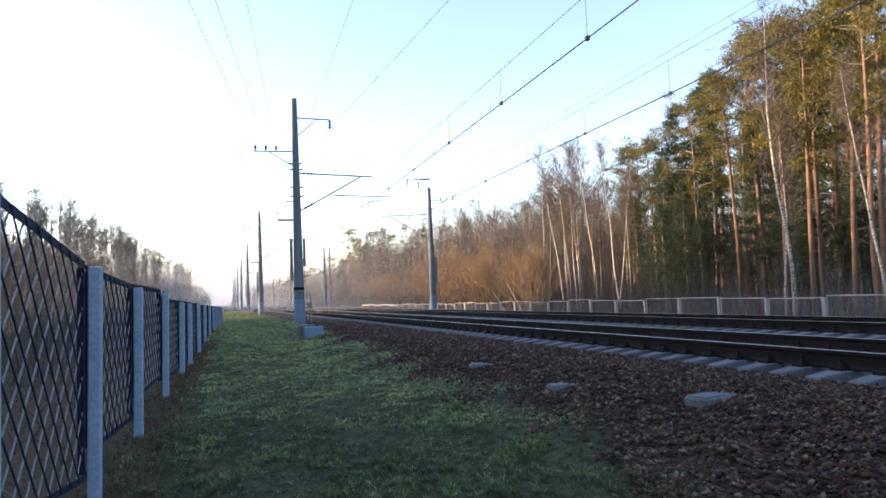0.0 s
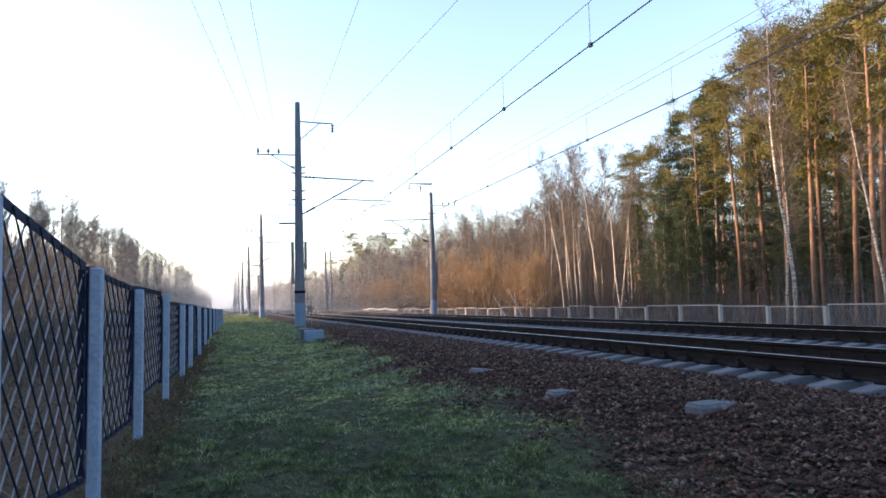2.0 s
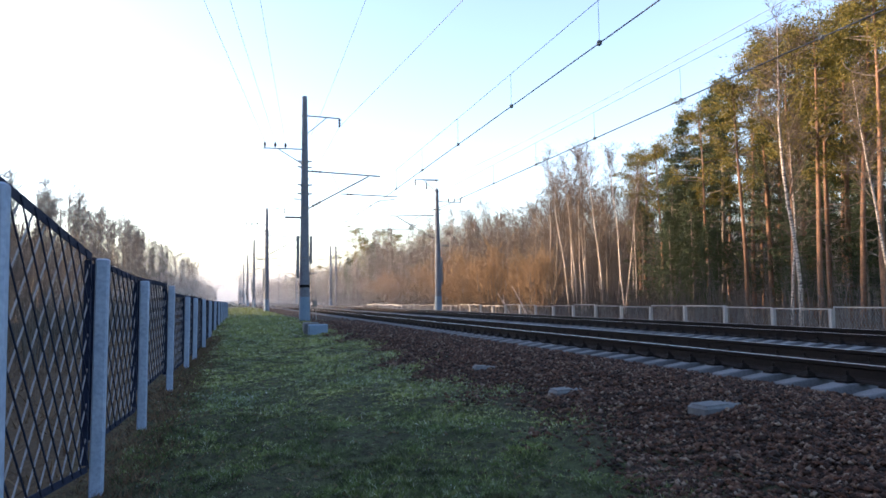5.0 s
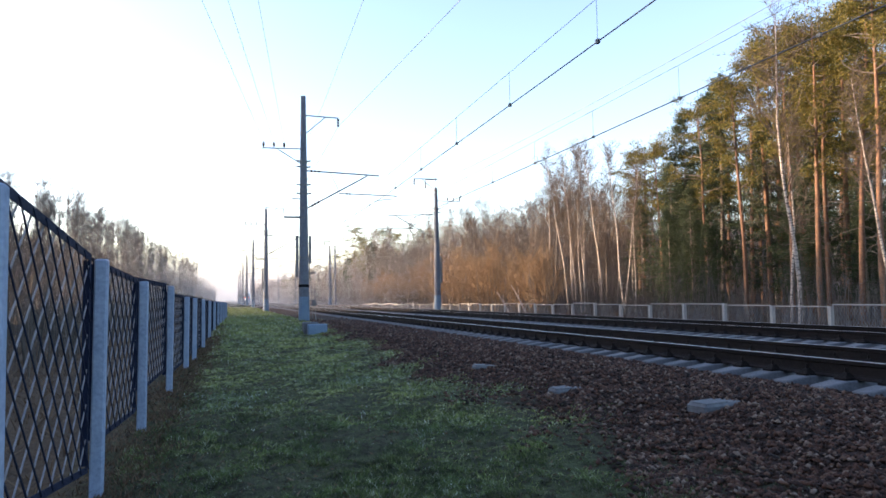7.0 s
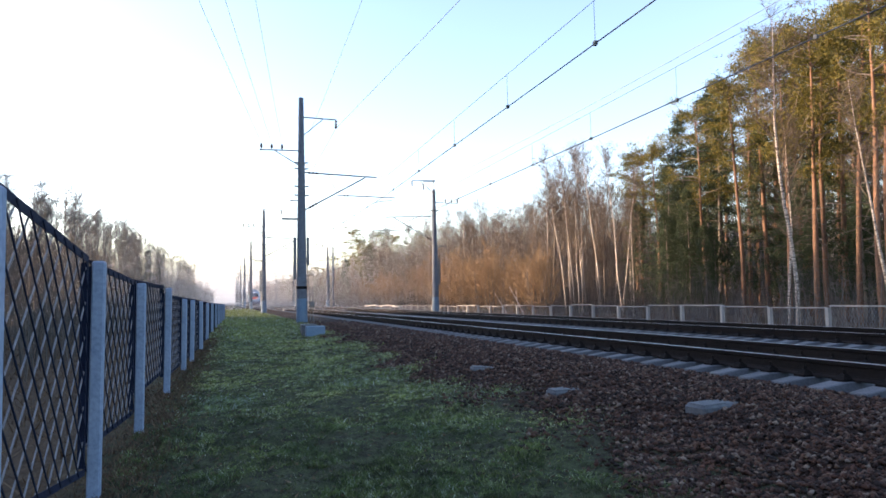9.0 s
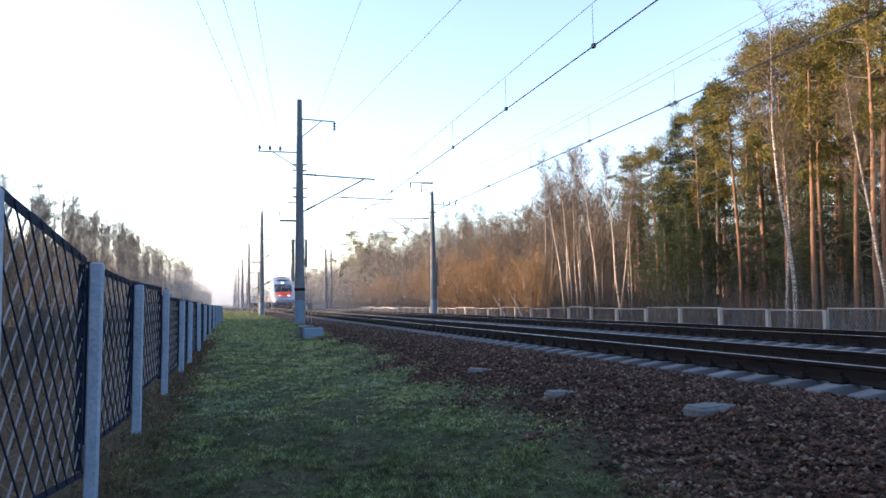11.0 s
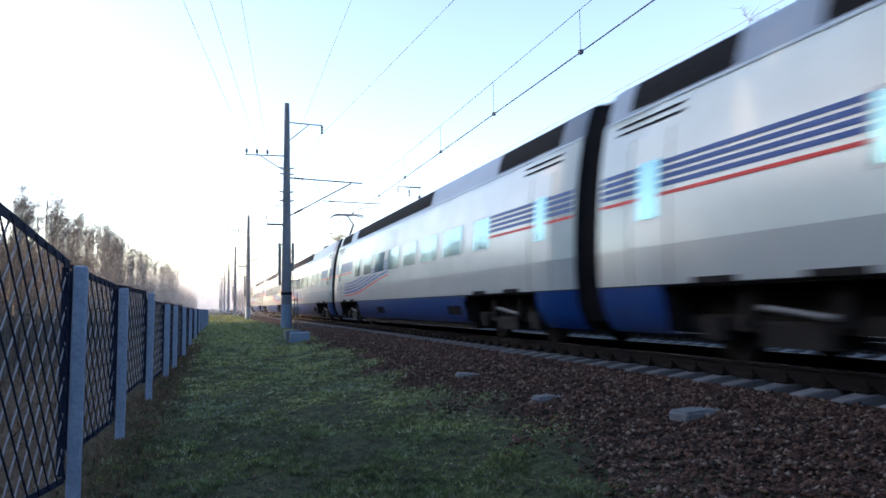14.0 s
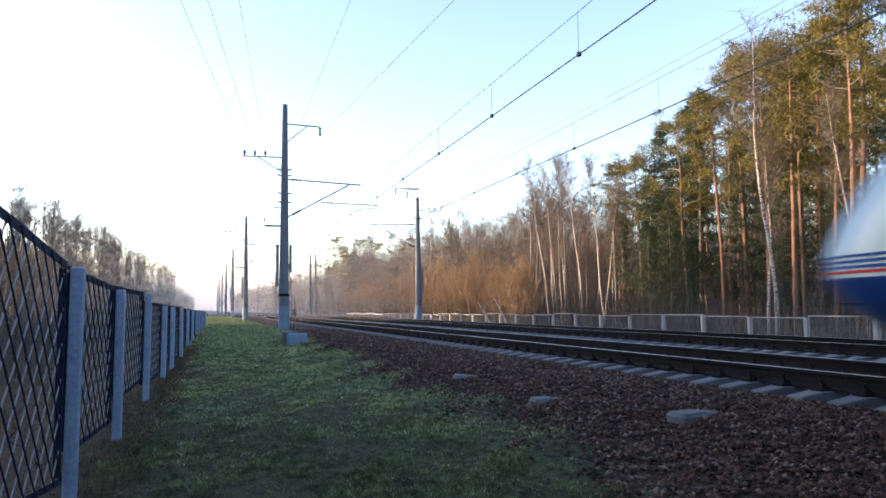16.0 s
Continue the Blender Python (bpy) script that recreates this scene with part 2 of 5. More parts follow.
class Geo:
    """Collects boxes, tubes and sheets into one mesh."""

    def __init__(self):
        self.v, self.f = [], []

    def add(self, verts, faces):
        k = len(self.v)
        self.v += [tuple(p) for p in verts]
        self.f += [tuple(i + k for i in f) for f in faces]
        return self

    def box(self, x0, y0, z0, x1, y1, z1, bevel=0.0):
        b = min(bevel, (x1 - x0) / 3, (y1 - y0) / 3)
        if b <= 0:
            v = [(x, y, z) for z in (z0, z1) for x, y in ((x0, y0), (x1, y0), (x1, y1), (x0, y1))]
            return self.add(v, [(3, 2, 1, 0), (4, 5, 6, 7), (0, 1, 5, 4), (1, 2, 6, 5), (2, 3, 7, 6), (3, 0, 4, 7)])
        ring = [(x0 + b, y0), (x1 - b, y0), (x1, y0 + b), (x1, y1 - b), (x1 - b, y1), (x0 + b, y1), (x0, y1 - b), (x0, y0 + b)]
        cx, cy = (x0 + x1) / 2, (y0 + y1) / 2
        v = [(x, y, z0) for x, y in ring] + [(x, y, z1 - b) for x, y in ring]
        kx, ky = 1 - 2 * b / (x1 - x0), 1 - 2 * b / (y1 - y0)
        v += [(cx + (x - cx) * kx, cy + (y - cy) * ky, z1) for x, y in ring]
        f = [tuple(range(7, -1, -1)), tuple(range(16, 24))]
        for r in (0, 8):
            f += [(r + i, r + (i + 1) % 8, r + 8 + (i + 1) % 8, r + 8 + i) for i in range(8)]
        return self.add(v, f)

    def tube(self, points, radii, sides=6, cap=True):
        pts = [Vector(p) for p in points]
        if not isinstance(radii, (list, tuple)):
            radii = [radii] * len(pts)
        v, f = [], []
        for i, p in enumerate(pts):
            d = (pts[min(i + 1, len(pts) - 1)] - pts[max(i - 1, 0)]).normalized()
            a = d.orthogonal().normalized() if abs(d.z) < 0.9 else Vector((1, 0, 0))
            a = (a - d * a.dot(d)).normalized()
            c = d.cross(a)
            v += [p + (a * math.cos(2 * math.pi * k / sides) + c * math.sin(2 * math.pi * k / sides)) * radii[i] for k in range(sides)]
        for i in range(len(pts) - 1):
            f += [(i * sides + k, i * sides + (k + 1) % sides, (i + 1) * sides + (k + 1) % sides, (i + 1) * sides + k) for k in range(sides)]
        if cap:
            f += [tuple(range(sides - 1, -1, -1)), tuple(range((len(pts) - 1) * sides, len(pts) * sides))]
        return self.add(v, f)

    def turned(self, x, y, rows, sides=10):
        """Rings of (z, radius) round a standing axis."""
        return self.tube([(x, y, z) for z, r in rows], [r for z, r in rows], sides)

    def mesh(self, mat, name="mesh", smooth=False):
        return mesh_of(self.v, self.f, mat, name, smooth)


def part(name, geo, mat, parent=None, label="", m=None, smooth=False):
    return attach(name, geo.mesh(mat, name, smooth), parent, m, label)


def empty(name, m=None):
    ob = new(name)
    if m is not None:
        ob.matrix_basis = m
    return ob


# ---- the plan ----
TRACKS = (7.58, 12.40)      # track axes
GAUGE = 0.80                # rail centre from the axis
MAST_X, MAST_2_X = 3.6, 15.6


def lerp(table, z):
    return float(np.interp(z, [a for a, b in table], [b for a, b in table]))


def smoothstep(a, b, v):
    k = np.clip((v - a) / (b - a), 0, 1)
    return k * k * (3 - 2 * k)


def ground_z(x, y):
    """The height of the ground: a grassy verge, the ballast bed, a ditch and the forest floor."""
    x, y = np.asarray(x, dtype=float), np.asarray(y, dtype=float)
    verge = -0.56 + 0.30 * smoothstep(10, 34, y)
    z = verge + (-0.29 - verge) * smoothstep(3.2, 5.9, x)
    z = z - 0.085 * smoothstep(6.28, 6.5, x) * (1 - smoothstep(13.4, 13.7, x))
    z = z - 0.75 * smoothstep(14.0, 18.2, x) + 0.25 * smoothstep(19.5, 26, x)
    z = z - 0.35 * smoothstep(-1.6, -6.0, x)
    z = z - 0.13 * (1 - smoothstep(6.0, 10.0, y)) * (1 - smoothstep(-0.9, 0.6, x))
    lump = 0.03 * np.sin(x * 2.1 + 1.3 * np.sin(y * 0.9)) * np.sin(y * 1.7 + 0.8 * np.sin(x * 1.3))
    lump = lump + 0.015 * np.sin(x * 6.3 + y * 2.0) * np.sin(y * 5.1 - x)
    lump = lump + 0.024 * np.sin(x * 9.1 + 1.5 * np.sin(y * 6.3)) * np.sin(y * 8.3 + 1.3 * np.sin(x * 7.1))
    return z + lump * (1 - smoothstep(4.5, 6.0, x) * (1 - smoothstep(15, 18, x)))


def ground():
    xs = np.unique(np.concatenate([np.arange(-3, 8, 0.12), np.arange(8, 24, 0.4), -3 - np.cumsum(1.3 ** np.arange(20)) * 0.3, 24 + np.cumsum(1.25 ** np.arange(24)) * 0.5]))
    ys = np.unique(np.concatenate([np.arange(-4, 20, 0.14), np.arange(20, 50, 0.5), -4 - np.cumsum(1.3 ** np.arange(16)) * 0.5, 50 + np.cumsum(1.16 ** np.arange(40)) * 1.0]))
    gx, gy = np.meshgrid(xs, ys, indexing="ij")
    v = np.stack([gx, gy, ground_z(gx, gy)], -1).reshape(-1, 3)
    i, j = np.meshgrid(np.arange(len(xs) - 1), np.arange(len(ys) - 1), indexing="ij")
    a = (i * len(ys) + j).ravel()
    q = np.stack([a, a + len(ys), a + len(ys) + 1, a + 1], -1)
    me = raw_mesh(v, q, GROUND, "ground", 4)
    me.polygons.foreach_set("use_smooth", [True] * len(me.polygons))
    tagged(attach("ground", me), "grassy verge, stony railway bed and leaf-strewn forest floor", "ground", kind="structure")


ground()


def glowing_haze():
    """A pale glowing sheet paints mist over the horizon down the line, thinning out upwards."""
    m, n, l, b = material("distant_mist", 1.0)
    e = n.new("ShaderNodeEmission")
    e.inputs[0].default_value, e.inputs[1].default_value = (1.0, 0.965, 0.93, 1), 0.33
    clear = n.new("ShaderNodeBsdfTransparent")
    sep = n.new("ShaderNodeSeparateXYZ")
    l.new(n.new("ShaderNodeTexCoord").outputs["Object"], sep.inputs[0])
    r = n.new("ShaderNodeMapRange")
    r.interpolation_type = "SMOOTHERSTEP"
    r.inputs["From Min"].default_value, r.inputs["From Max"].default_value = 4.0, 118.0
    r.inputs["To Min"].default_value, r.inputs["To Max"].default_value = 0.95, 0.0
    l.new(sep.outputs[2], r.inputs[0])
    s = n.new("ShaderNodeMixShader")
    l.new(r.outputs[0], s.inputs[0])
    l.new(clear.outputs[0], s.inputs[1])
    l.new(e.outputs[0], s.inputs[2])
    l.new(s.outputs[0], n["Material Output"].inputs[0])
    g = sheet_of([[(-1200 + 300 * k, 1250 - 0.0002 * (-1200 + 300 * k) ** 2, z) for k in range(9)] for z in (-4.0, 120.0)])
    tagged(part("backdrop", g, m), "glowing sheet standing for pale mist far down the line", "mist", kind="structure")


def sheet_of(rows):
    w = len(rows[0])
    f = [(i * w + k, i * w + k + 1, (i + 1) * w + k + 1, (i + 1) * w + k) for i in range(len(rows) - 1) for k in range(w - 1)]
    return Geo().add([p for r in rows for p in r], f)


glowing_haze()

RAIL_PROFILE = ((-0.075, -0.205), (0.075, -0.205), (0.075, -0.193), (0.02, -0.172), (0.009, -0.15), (0.009, -0.052), (0.036, -0.04), (0.036, -0.008), (0.028, 0.0),
                (-0.028, 0.0), (-0.036, -0.008), (-0.036, -0.04), (-0.009, -0.052), (-0.009, -0.15), (-0.02, -0.172), (-0.075, -0.193))
SLEEPER_STEP = 0.55


def sleeper_mesh():
    """Prestressed sleeper: sloping flanks, thicker under the rails, thinner in the middle."""
    g = Geo()
    stations = ((-1.35, -0.262, 0.085), (-1.33, -0.247, 0.10), (-1.0, -0.206, 0.115), (-0.6, -0.206, 0.12), (-0.3, -0.245, 0.105), (0.3, -0.245, 0.105), (0.6, -0.206, 0.12), (1.0, -0.206, 0.115), (1.33, -0.247, 0.10), (1.35, -0.262, 0.085))
    v, f = [], []
    for x, z, w in stations:
        v += [(x, -w - 0.03, -0.42), (x, -w, z - 0.012), (x, -w + 0.015, z), (x, w - 0.015, z), (x, w, z - 0.012), (x, w + 0.03, -0.42)]
    for i in range(len(stations) - 1):
        f += [(i * 6 + k, (i + 1) * 6 + k, (i + 1) * 6 + k + 1, i * 6 + k + 1) for k in range(5)]
    k = 6 * (len(stations) - 1)
    f += [(0, 1, 2, 3, 4, 5), (k + 5, k + 4, k + 3, k + 2, k + 1, k)]
    return g.add(v, f).mesh(SLEEPER, "sleeper")


def clip_mesh():
    """Rail fastener: a base plate, a clamp, a bolt and its nut."""
    g = Geo().box(-0.10, -0.085, -0.208, 0.05, 0.085, -0.176, 0.01)
    g.add([(-0.08, -0.065, -0.177), (0.055, -0.065, -0.177), (0.055, 0.065, -0.177), (-0.08, 0.065, -0.177), (-0.02, -0.025, -0.125), (0.02, -0.025, -0.125), (0.02, 0.025, -0.125), (-0.02, 0.025, -0.125)],
          [(0, 1, 5, 4), (1, 2, 6, 5), (2, 3, 7, 6), (3, 0, 4, 7), (4, 5, 6, 7)])
    g.tube([(0, 0, -0.13), (0, 0, -0.075)], 0.017, 6)
    return g.mesh(CLIP, "rail_clip")


def tracks():
    sm, cm = sleeper_mesh(), clip_mesh()
    for ax, y0, count in ((TRACKS[0], 0.1, 150), (TRACKS[1], 3.0, 120)):
        t = tagged(empty("railway_track", pose(ax, 0, 0)), "steel rails with bright worn heads on concrete sleepers", "railway track", "railway tracks")
        for s in (-1, 1):
            ys = (-60.0, 0.0, 60.0, 200.0, 700.0, 1500.0)
            v = [(s * GAUGE + x, y, z) for y in ys for x, z in RAIL_PROFILE]
            n = len(RAIL_PROFILE)
            f, mi = [], []
            for i in range(len(ys) - 1):
                for k in range(n):
                    f.append((i * n + k, i * n + (k + 1) % n, (i + 1) * n + (k + 1) % n, (i + 1) * n + k))
                    mi.append(1 if k == 8 else 0)
            me = mesh_of(v, f, [RUST, RAIL_TOP], "rail")
            me.polygons.foreach_set("material_index", mi)
            attach("rail", me, t, label="rusty steel rail with a polished head")
        for i in range(count):
            b = attach("sleeper", sm, t, pose(0, y0 + i * SLEEPER_STEP, 0))
            for x, turn in ((-GAUGE - 0.11, 0), (-GAUGE + 0.11, 180), (GAUGE - 0.11, 0), (GAUGE + 0.11, 180)):
                attach("rail_clip", cm, b, pose(x, 0, 0, 0, 0, turn))
        g = Geo()
        far = [y0 + (count + i) * SLEEPER_STEP for i in range(260)] + [y0 - (i + 1) * SLEEPER_STEP for i in range(40)]
        for y in far:
            g.box(-1.35, y - 0.13, -0.42, 1.35, y + 0.13, -0.215)
            for x in (-0.91, -0.69, 0.69, 0.91):
                g.box(x - 0.05, y - 0.05, -0.215, x + 0.05, y + 0.05, -0.09)
        tagged(part("distant_sleepers", g, SLEEPER, t), kind="stuff")


tracks()


# ---- masts and wires ----
def tube(points, radii, sides=6):
    return Geo().tube(points, radii, sides)


def insulator(g, a, b, r=0.06, discs=3):
    """A string of sheds between two points."""
    a, b = Vector(a), Vector(b)
    pts, rad = [a], [0.02]
    for i in range(discs):
        for k, w in ((0.1, 0.35), (0.45, 1.0), (0.6, 1.0), (0.95, 0.35)):
            pts.append(a.lerp(b, (i + k) / discs))
            rad.append(r * w)
    g.tube(pts + [b], rad + [0.02], 8)
    return g


def mast(m, side=1, full=True, height=11.1, foot=-0.5):
    """A tapered concrete catenary mast. side: 1 where the track lies towards +x. Heights are above the rails."""
    t = empty("catenary_mast", m)
    part("pole", Geo().turned(0, 0, ((foot, 0.265), (1.2, 0.25), (4.5, 0.21), (height - 0.6, 0.13), (height, 0.12)), 16), MAST_CONCRETE, t, "tapered grey concrete pole", smooth=False)
    part("painted_foot", Geo().turned(0, 0, ((foot + 0.1, 0.275), (0.95, 0.262), (0.96, 0.22)), 16), BLUE_PAINT, t, "faded blue paint round the foot")
    for z in (7.75, 7.65, 7.45, 6.9, 6.55, 6.3, 6.1, 5.4, 4.9, 9.2, 10.1, 2.9, 1.5):
        r = 0.275 - z * 0.0118
        g = Geo().turned(0, 0, ((z - 0.03, r), (z + 0.03, r)), 12)
        if z in (7.75, 7.45, 6.55, 6.1):
            for s in (-1, 1):
                g.tube([(s * r * 0.8, -0.08, z), (s * (r + 0.16), -0.08, z + 0.03)], 0.035, 6)
        part("clamp", g, STEEL, t)
    part("cable_cover", Geo().box(side * -0.33 - 0.07, -0.05, 1.9, side * -0.33 + 0.07, 0.08, 4.0, 0.02), STEEL, t)
    # cantilever
    part("cantilever_tube", tube([(side * 0.15, 0, 7.29), (side * 3.86, 0, 7.16)], 0.035), STEEL, t)
    part("cantilever_strut", tube([(side * 0.2, 0, 5.40), (side * 3.25, 0, 7.13)], 0.035), STEEL, t)
    part("hanger", tube([(side * 1.35, 0, 7.22), (side * 1.8, 0, 6.25)], 0.012), STEEL, t)
    part("registration_tube", tube([(side * 1.78, 0, 6.18), (side * 4.8, 0, 6.12)], 0.025), STEEL, t)
    part("steady_arm", tube([(side * 3.6, 0, 5.80), (side * 4.1, 0, 5.92), (side * 4.65, 0, 5.97)], 0.018), STEEL, t)
    part("cantilever_insulator", insulator(Geo(), (side * 0.3, 0, 7.285), (side * 0.85, 0, 7.265)), INSULATOR, t)
    part("strut_insulator", insulator(Geo(), (side * 0.35, 0, 5.49), (side * 0.8, 0, 5.74), 0.075), INSULATOR, t)
    part("registration_insulator", insulator(Geo(), (side * 2.1, 0, 6.17), (side * 2.4, 0, 6.165), 0.05, 2), INSULATOR, t)
    # feeder arm on the track side
    part("feeder_arm", tube([(side * 0.1, 0, 10.12), (side * 1.78, 0, 10.08)], 0.03).tube([(side * 0.15, 0, 9.22), (side * 1.1, 0, 10.07)], 0.022, 6), STEEL, t)
    part("feeder_insulator", insulator(Geo(), (side * 1.76, 0, 10.06), (side * 1.76, 0, 9.62), 0.08), INSULATOR, t)
    # line arm away from the track
    part("line_arm", tube([(-side * 0.1, 0, 8.39), (-side * 2.03, 0, 8.36)], 0.03).tube([(-side * 0.15, 0, 7.65), (-side * 1.3, 0, 8.35)], 0.022, 6), STEEL, t)
    for x in (1.95, 1.45, 0.95):
        part("pin_insulator", Geo().turned(-side * x, 0, ((8.36, 0.02), (8.46, 0.025), (8.48, 0.06), (8.54, 0.07), (8.58, 0.05), (8.62, 0.055), (8.68, 0.02)), 8), INSULATOR, t)
    part("side_bracket", tube([(-side * 0.1, 0, 4.92), (-side * 0.97, 0, 4.92)], 0.05), STEEL, t)
    part("side_bracket", tube([(-side * 0.1, 0, 5.85), (-side * 0.58, 0, 5.85)], 0.025), STEEL, t)
    if full:
        part("cable_cover", Geo().box(side * 0.31 - 0.06, -0.05, 2.6, side * 0.31 + 0.06, 0.08, 4.0, 0.02), STEEL, t, "dark cable trough")
        part("strap", Geo().turned(0, 0, ((1.42, 0.268), (1.56, 0.268)), 16), BLACK, t, "dark strap round the pole")
        for z in (0.75, 1.15, 2.1):
            part("rod_bracket", tube([(side * 0.2, -0.12, z), (side * 0.58, -0.15, z + 0.03)], 0.03), STEEL, t)
        part("earth_cable", tube([(side * 0.42, 0.05, -0.1), (side * 0.38, 0.05, 1.3), (side * 0.24, 0.05, 3.0)], 0.02), STEEL, t)
        part("switch_rod", tube([(side * 0.55, -0.15, -0.2), (side * 0.5, -0.15, 1.5)], 0.025).box(side * 0.5 - 0.1, -0.22, 0.5, side * 0.5 + 0.1, -0.05, 0.75, 0.02), STEEL, t)
    return t


def plain_pole(m, height, label):
    t = tagged(empty("line_pole", m), label, "pole")
    part("pole", Geo().turned(0, 0, ((-0.6, 0.19), (height, 0.11)), 10), MAST_CONCRETE, t)
    part("bracket", tube([(0, 0, height * 0.62), (0.8, 0, height * 0.63)], 0.03).tube([(0, 0, height * 0.8), (0.6, 0, height * 0.81)], 0.03, 6), STEEL, t)
    return t


MAST_YS = (34.8, 71.0, 108.0, 145.0, 183.0, 222.0, 262.0)
MAST_2_YS = (51.5, 111.0, 170.0, 230.0)


def masts():
    first = tagged(mast(pose(MAST_X, MAST_YS[0], 0)), "grey concrete catenary mast with blue-painted foot on the verge", "catenary mast", "catenary masts")
    far = tagged(mast(pose(MAST_X, MAST_YS[1], 0), 1, False, 10.0), "slim concrete catenary mast further along the verge", "catenary mast", "catenary masts")
    for y in MAST_YS[2:]:
        copy_thing(far, pose(MAST_X, y, 0))
    m2 = tagged(mast(pose(MAST_2_X, MAST_2_YS[0], 0), -1, False, 9.4), "concrete catenary mast beyond the far track", "catenary mast", "catenary masts")
    part("top_bracket", tube([(0, 0, 9.3), (0, 0, 10.05), (-0.85, 0, 10.05)], 0.035).tube([(-0.85, 0, 10.05), (-0.85, 0, 9.8)], 0.02, 6), STEEL, m2)
    part("top_insulator", insulator(Geo(), (-0.85, 0, 9.85), (-0.85, 0, 9.35), 0.08), INSULATOR, m2)
    for y in MAST_2_YS[1:]:
        copy_thing(m2, pose(MAST_2_X, y, 0))
    plain_pole(pose(16.3, 110.0, 0), 9.4, "plain concrete pole standing beside a mast")
    # the foot blocks before the first mast
    b = tagged(empty("foundation_block", pose(2.88, 24.2, -0.47)), "weathered blue-grey concrete blocks by the mast", "concrete block")
    part("block", Geo().box(-0.42, -0.25, -0.1, 0.1, 0.3, 0.50, 0.03), CONCRETE, b)
    part("block", Geo().box(-0.3, -0.6, -0.1, 0.34, -0.26, 0.44, 0.03), BLUE_PAINT, b)


def sag_line(p, q, sag, n=14):
    p, q = Vector(p), Vector(q)
    return [p.lerp(q, i / n) - Vector((0, 0, 4 * sag * (i / n) * (1 - i / n))) for i in range(n + 1)]


def overhead_line(ax, ys, label, zc=6.0, stagger=0.25, near_x=0.0, first=12.6, thick=0.015):
    t = tagged(empty("overhead_line", pose(0, 0, 0)), label, "overhead wire", "overhead wires")
    knots = [ys[0] - 60.0] + list(ys)
    for i in range(len(knots) - 1):
        y0, y1 = knots[i], knots[i + 1]
        x0, x1 = ax - stagger * (-1) ** i, ax - stagger * (-1) ** (i + 1)
        if i == 0:
            x0 = ax + near_x
        part("contact_wire", tube([(x0, y0, zc), (x1, y1, zc)], thick if i < 2 else 0.012, 5), WIRE, t)
        line = sag_line((x0, y0, zc + 1.15), (x1, y1, zc + 0.95), 0.25 if i else 0.10)
        part("messenger_wire", tube(line, 0.007, 5), WIRE, t)
        steps = [y for y in (first + 4.95 * k for k in range(-9, 12)) if y0 + 1 < y < y1 - 1] if i == 0 else [y0 + (y1 - y0) * k / 9 for k in range(1, 9)]
        for y in steps:
            k = (y - y0) / (y1 - y0)
            a = Vector((x0, y0, zc)).lerp(Vector((x1, y1, zc)), k)
            top = line[0].lerp(line[-1], k).z - 4 * (0.25 if i else 0.10) * k * (1 - k)
            part("dropper", tube([a, (a.x, a.y, top)], 0.006, 4).box(a.x - 0.035, a.y - 0.05, a.z - 0.04, a.x + 0.035, a.y + 0.05, a.z + 0.05), WIRE, t)
    return t


def lines():
    overhead_line(TRACKS[0], MAST_YS, "contact and carrier wires with droppers over the near track", 6.15, 0.22, -0.7)
    overhead_line(TRACKS[1], MAST_2_YS, "contact and carrier wires with droppers over the far track", 6.42, 0.1, 0.0, 16.6, 0.019)
    for xo, z, r, near in ((-1.95, 8.7, 0.006, -4.15), (-1.45, 8.7, 0.006, -3.2), (-0.95, 8.7, 0.006, -2.0), (1.0, 10.75, 0.007, 3.6), (1.76, 9.65, 0.008, 8.5)):
        t = tagged(empty("line_wire"), "thin bare line wire strung along the masts", "overhead wire", "line wires")
        ys = [MAST_YS[0] - 40.0] + list(MAST_YS)
        for k, (a, b) in enumerate(zip(ys[:-1], ys[1:])):
            part("wire", tube(sag_line((MAST_X + xo if k else near, a, z if k else z + 0.3), (MAST_X + xo, b, z), 0.35 if k else 0.1), r, 4), WIRE, t)
    t = tagged(empty("line_wire"), "thin feeder wire strung over the far masts", "overhead wire", "line wires")
    ys = [MAST_2_YS[0] - 55.0] + list(MAST_2_YS)
    for a, b in zip(ys[:-1], ys[1:]):
        part("wire", tube(sag_line((MAST_2_X - 0.85, a, 9.4), (MAST_2_X - 0.85, b, 9.4), 0.5), 0.009, 4), WIRE, t)


masts()
lines()


# ---- fences ----
FENCE_YS = (-1.4, 1.05, 3.62, 6.03, 8.45, 11.4, 14.5, 16.8, 20.3, 23.8, 27.6, 31.5, 35.0, 38.5, 42.0, 45.5)
# top of each panel at its nearer and farther end
FENCE_TOPS = ((1.55, 1.50), (1.48, 1.40), (1.45, 1.19), (1.165, 1.08), (1.09, 1.09), (0.965, 0.935), (0.935, 0.92), (0.92, 0.90), (0.87, 0.85), (0.85, 0.83), (0.82, 0.81), (0.81, 0.80), (0.79, 0.78), (0.78, 0.77), (0.77, 0.77))


def fence_x(y):
    return -1.10 + 0.022 * y


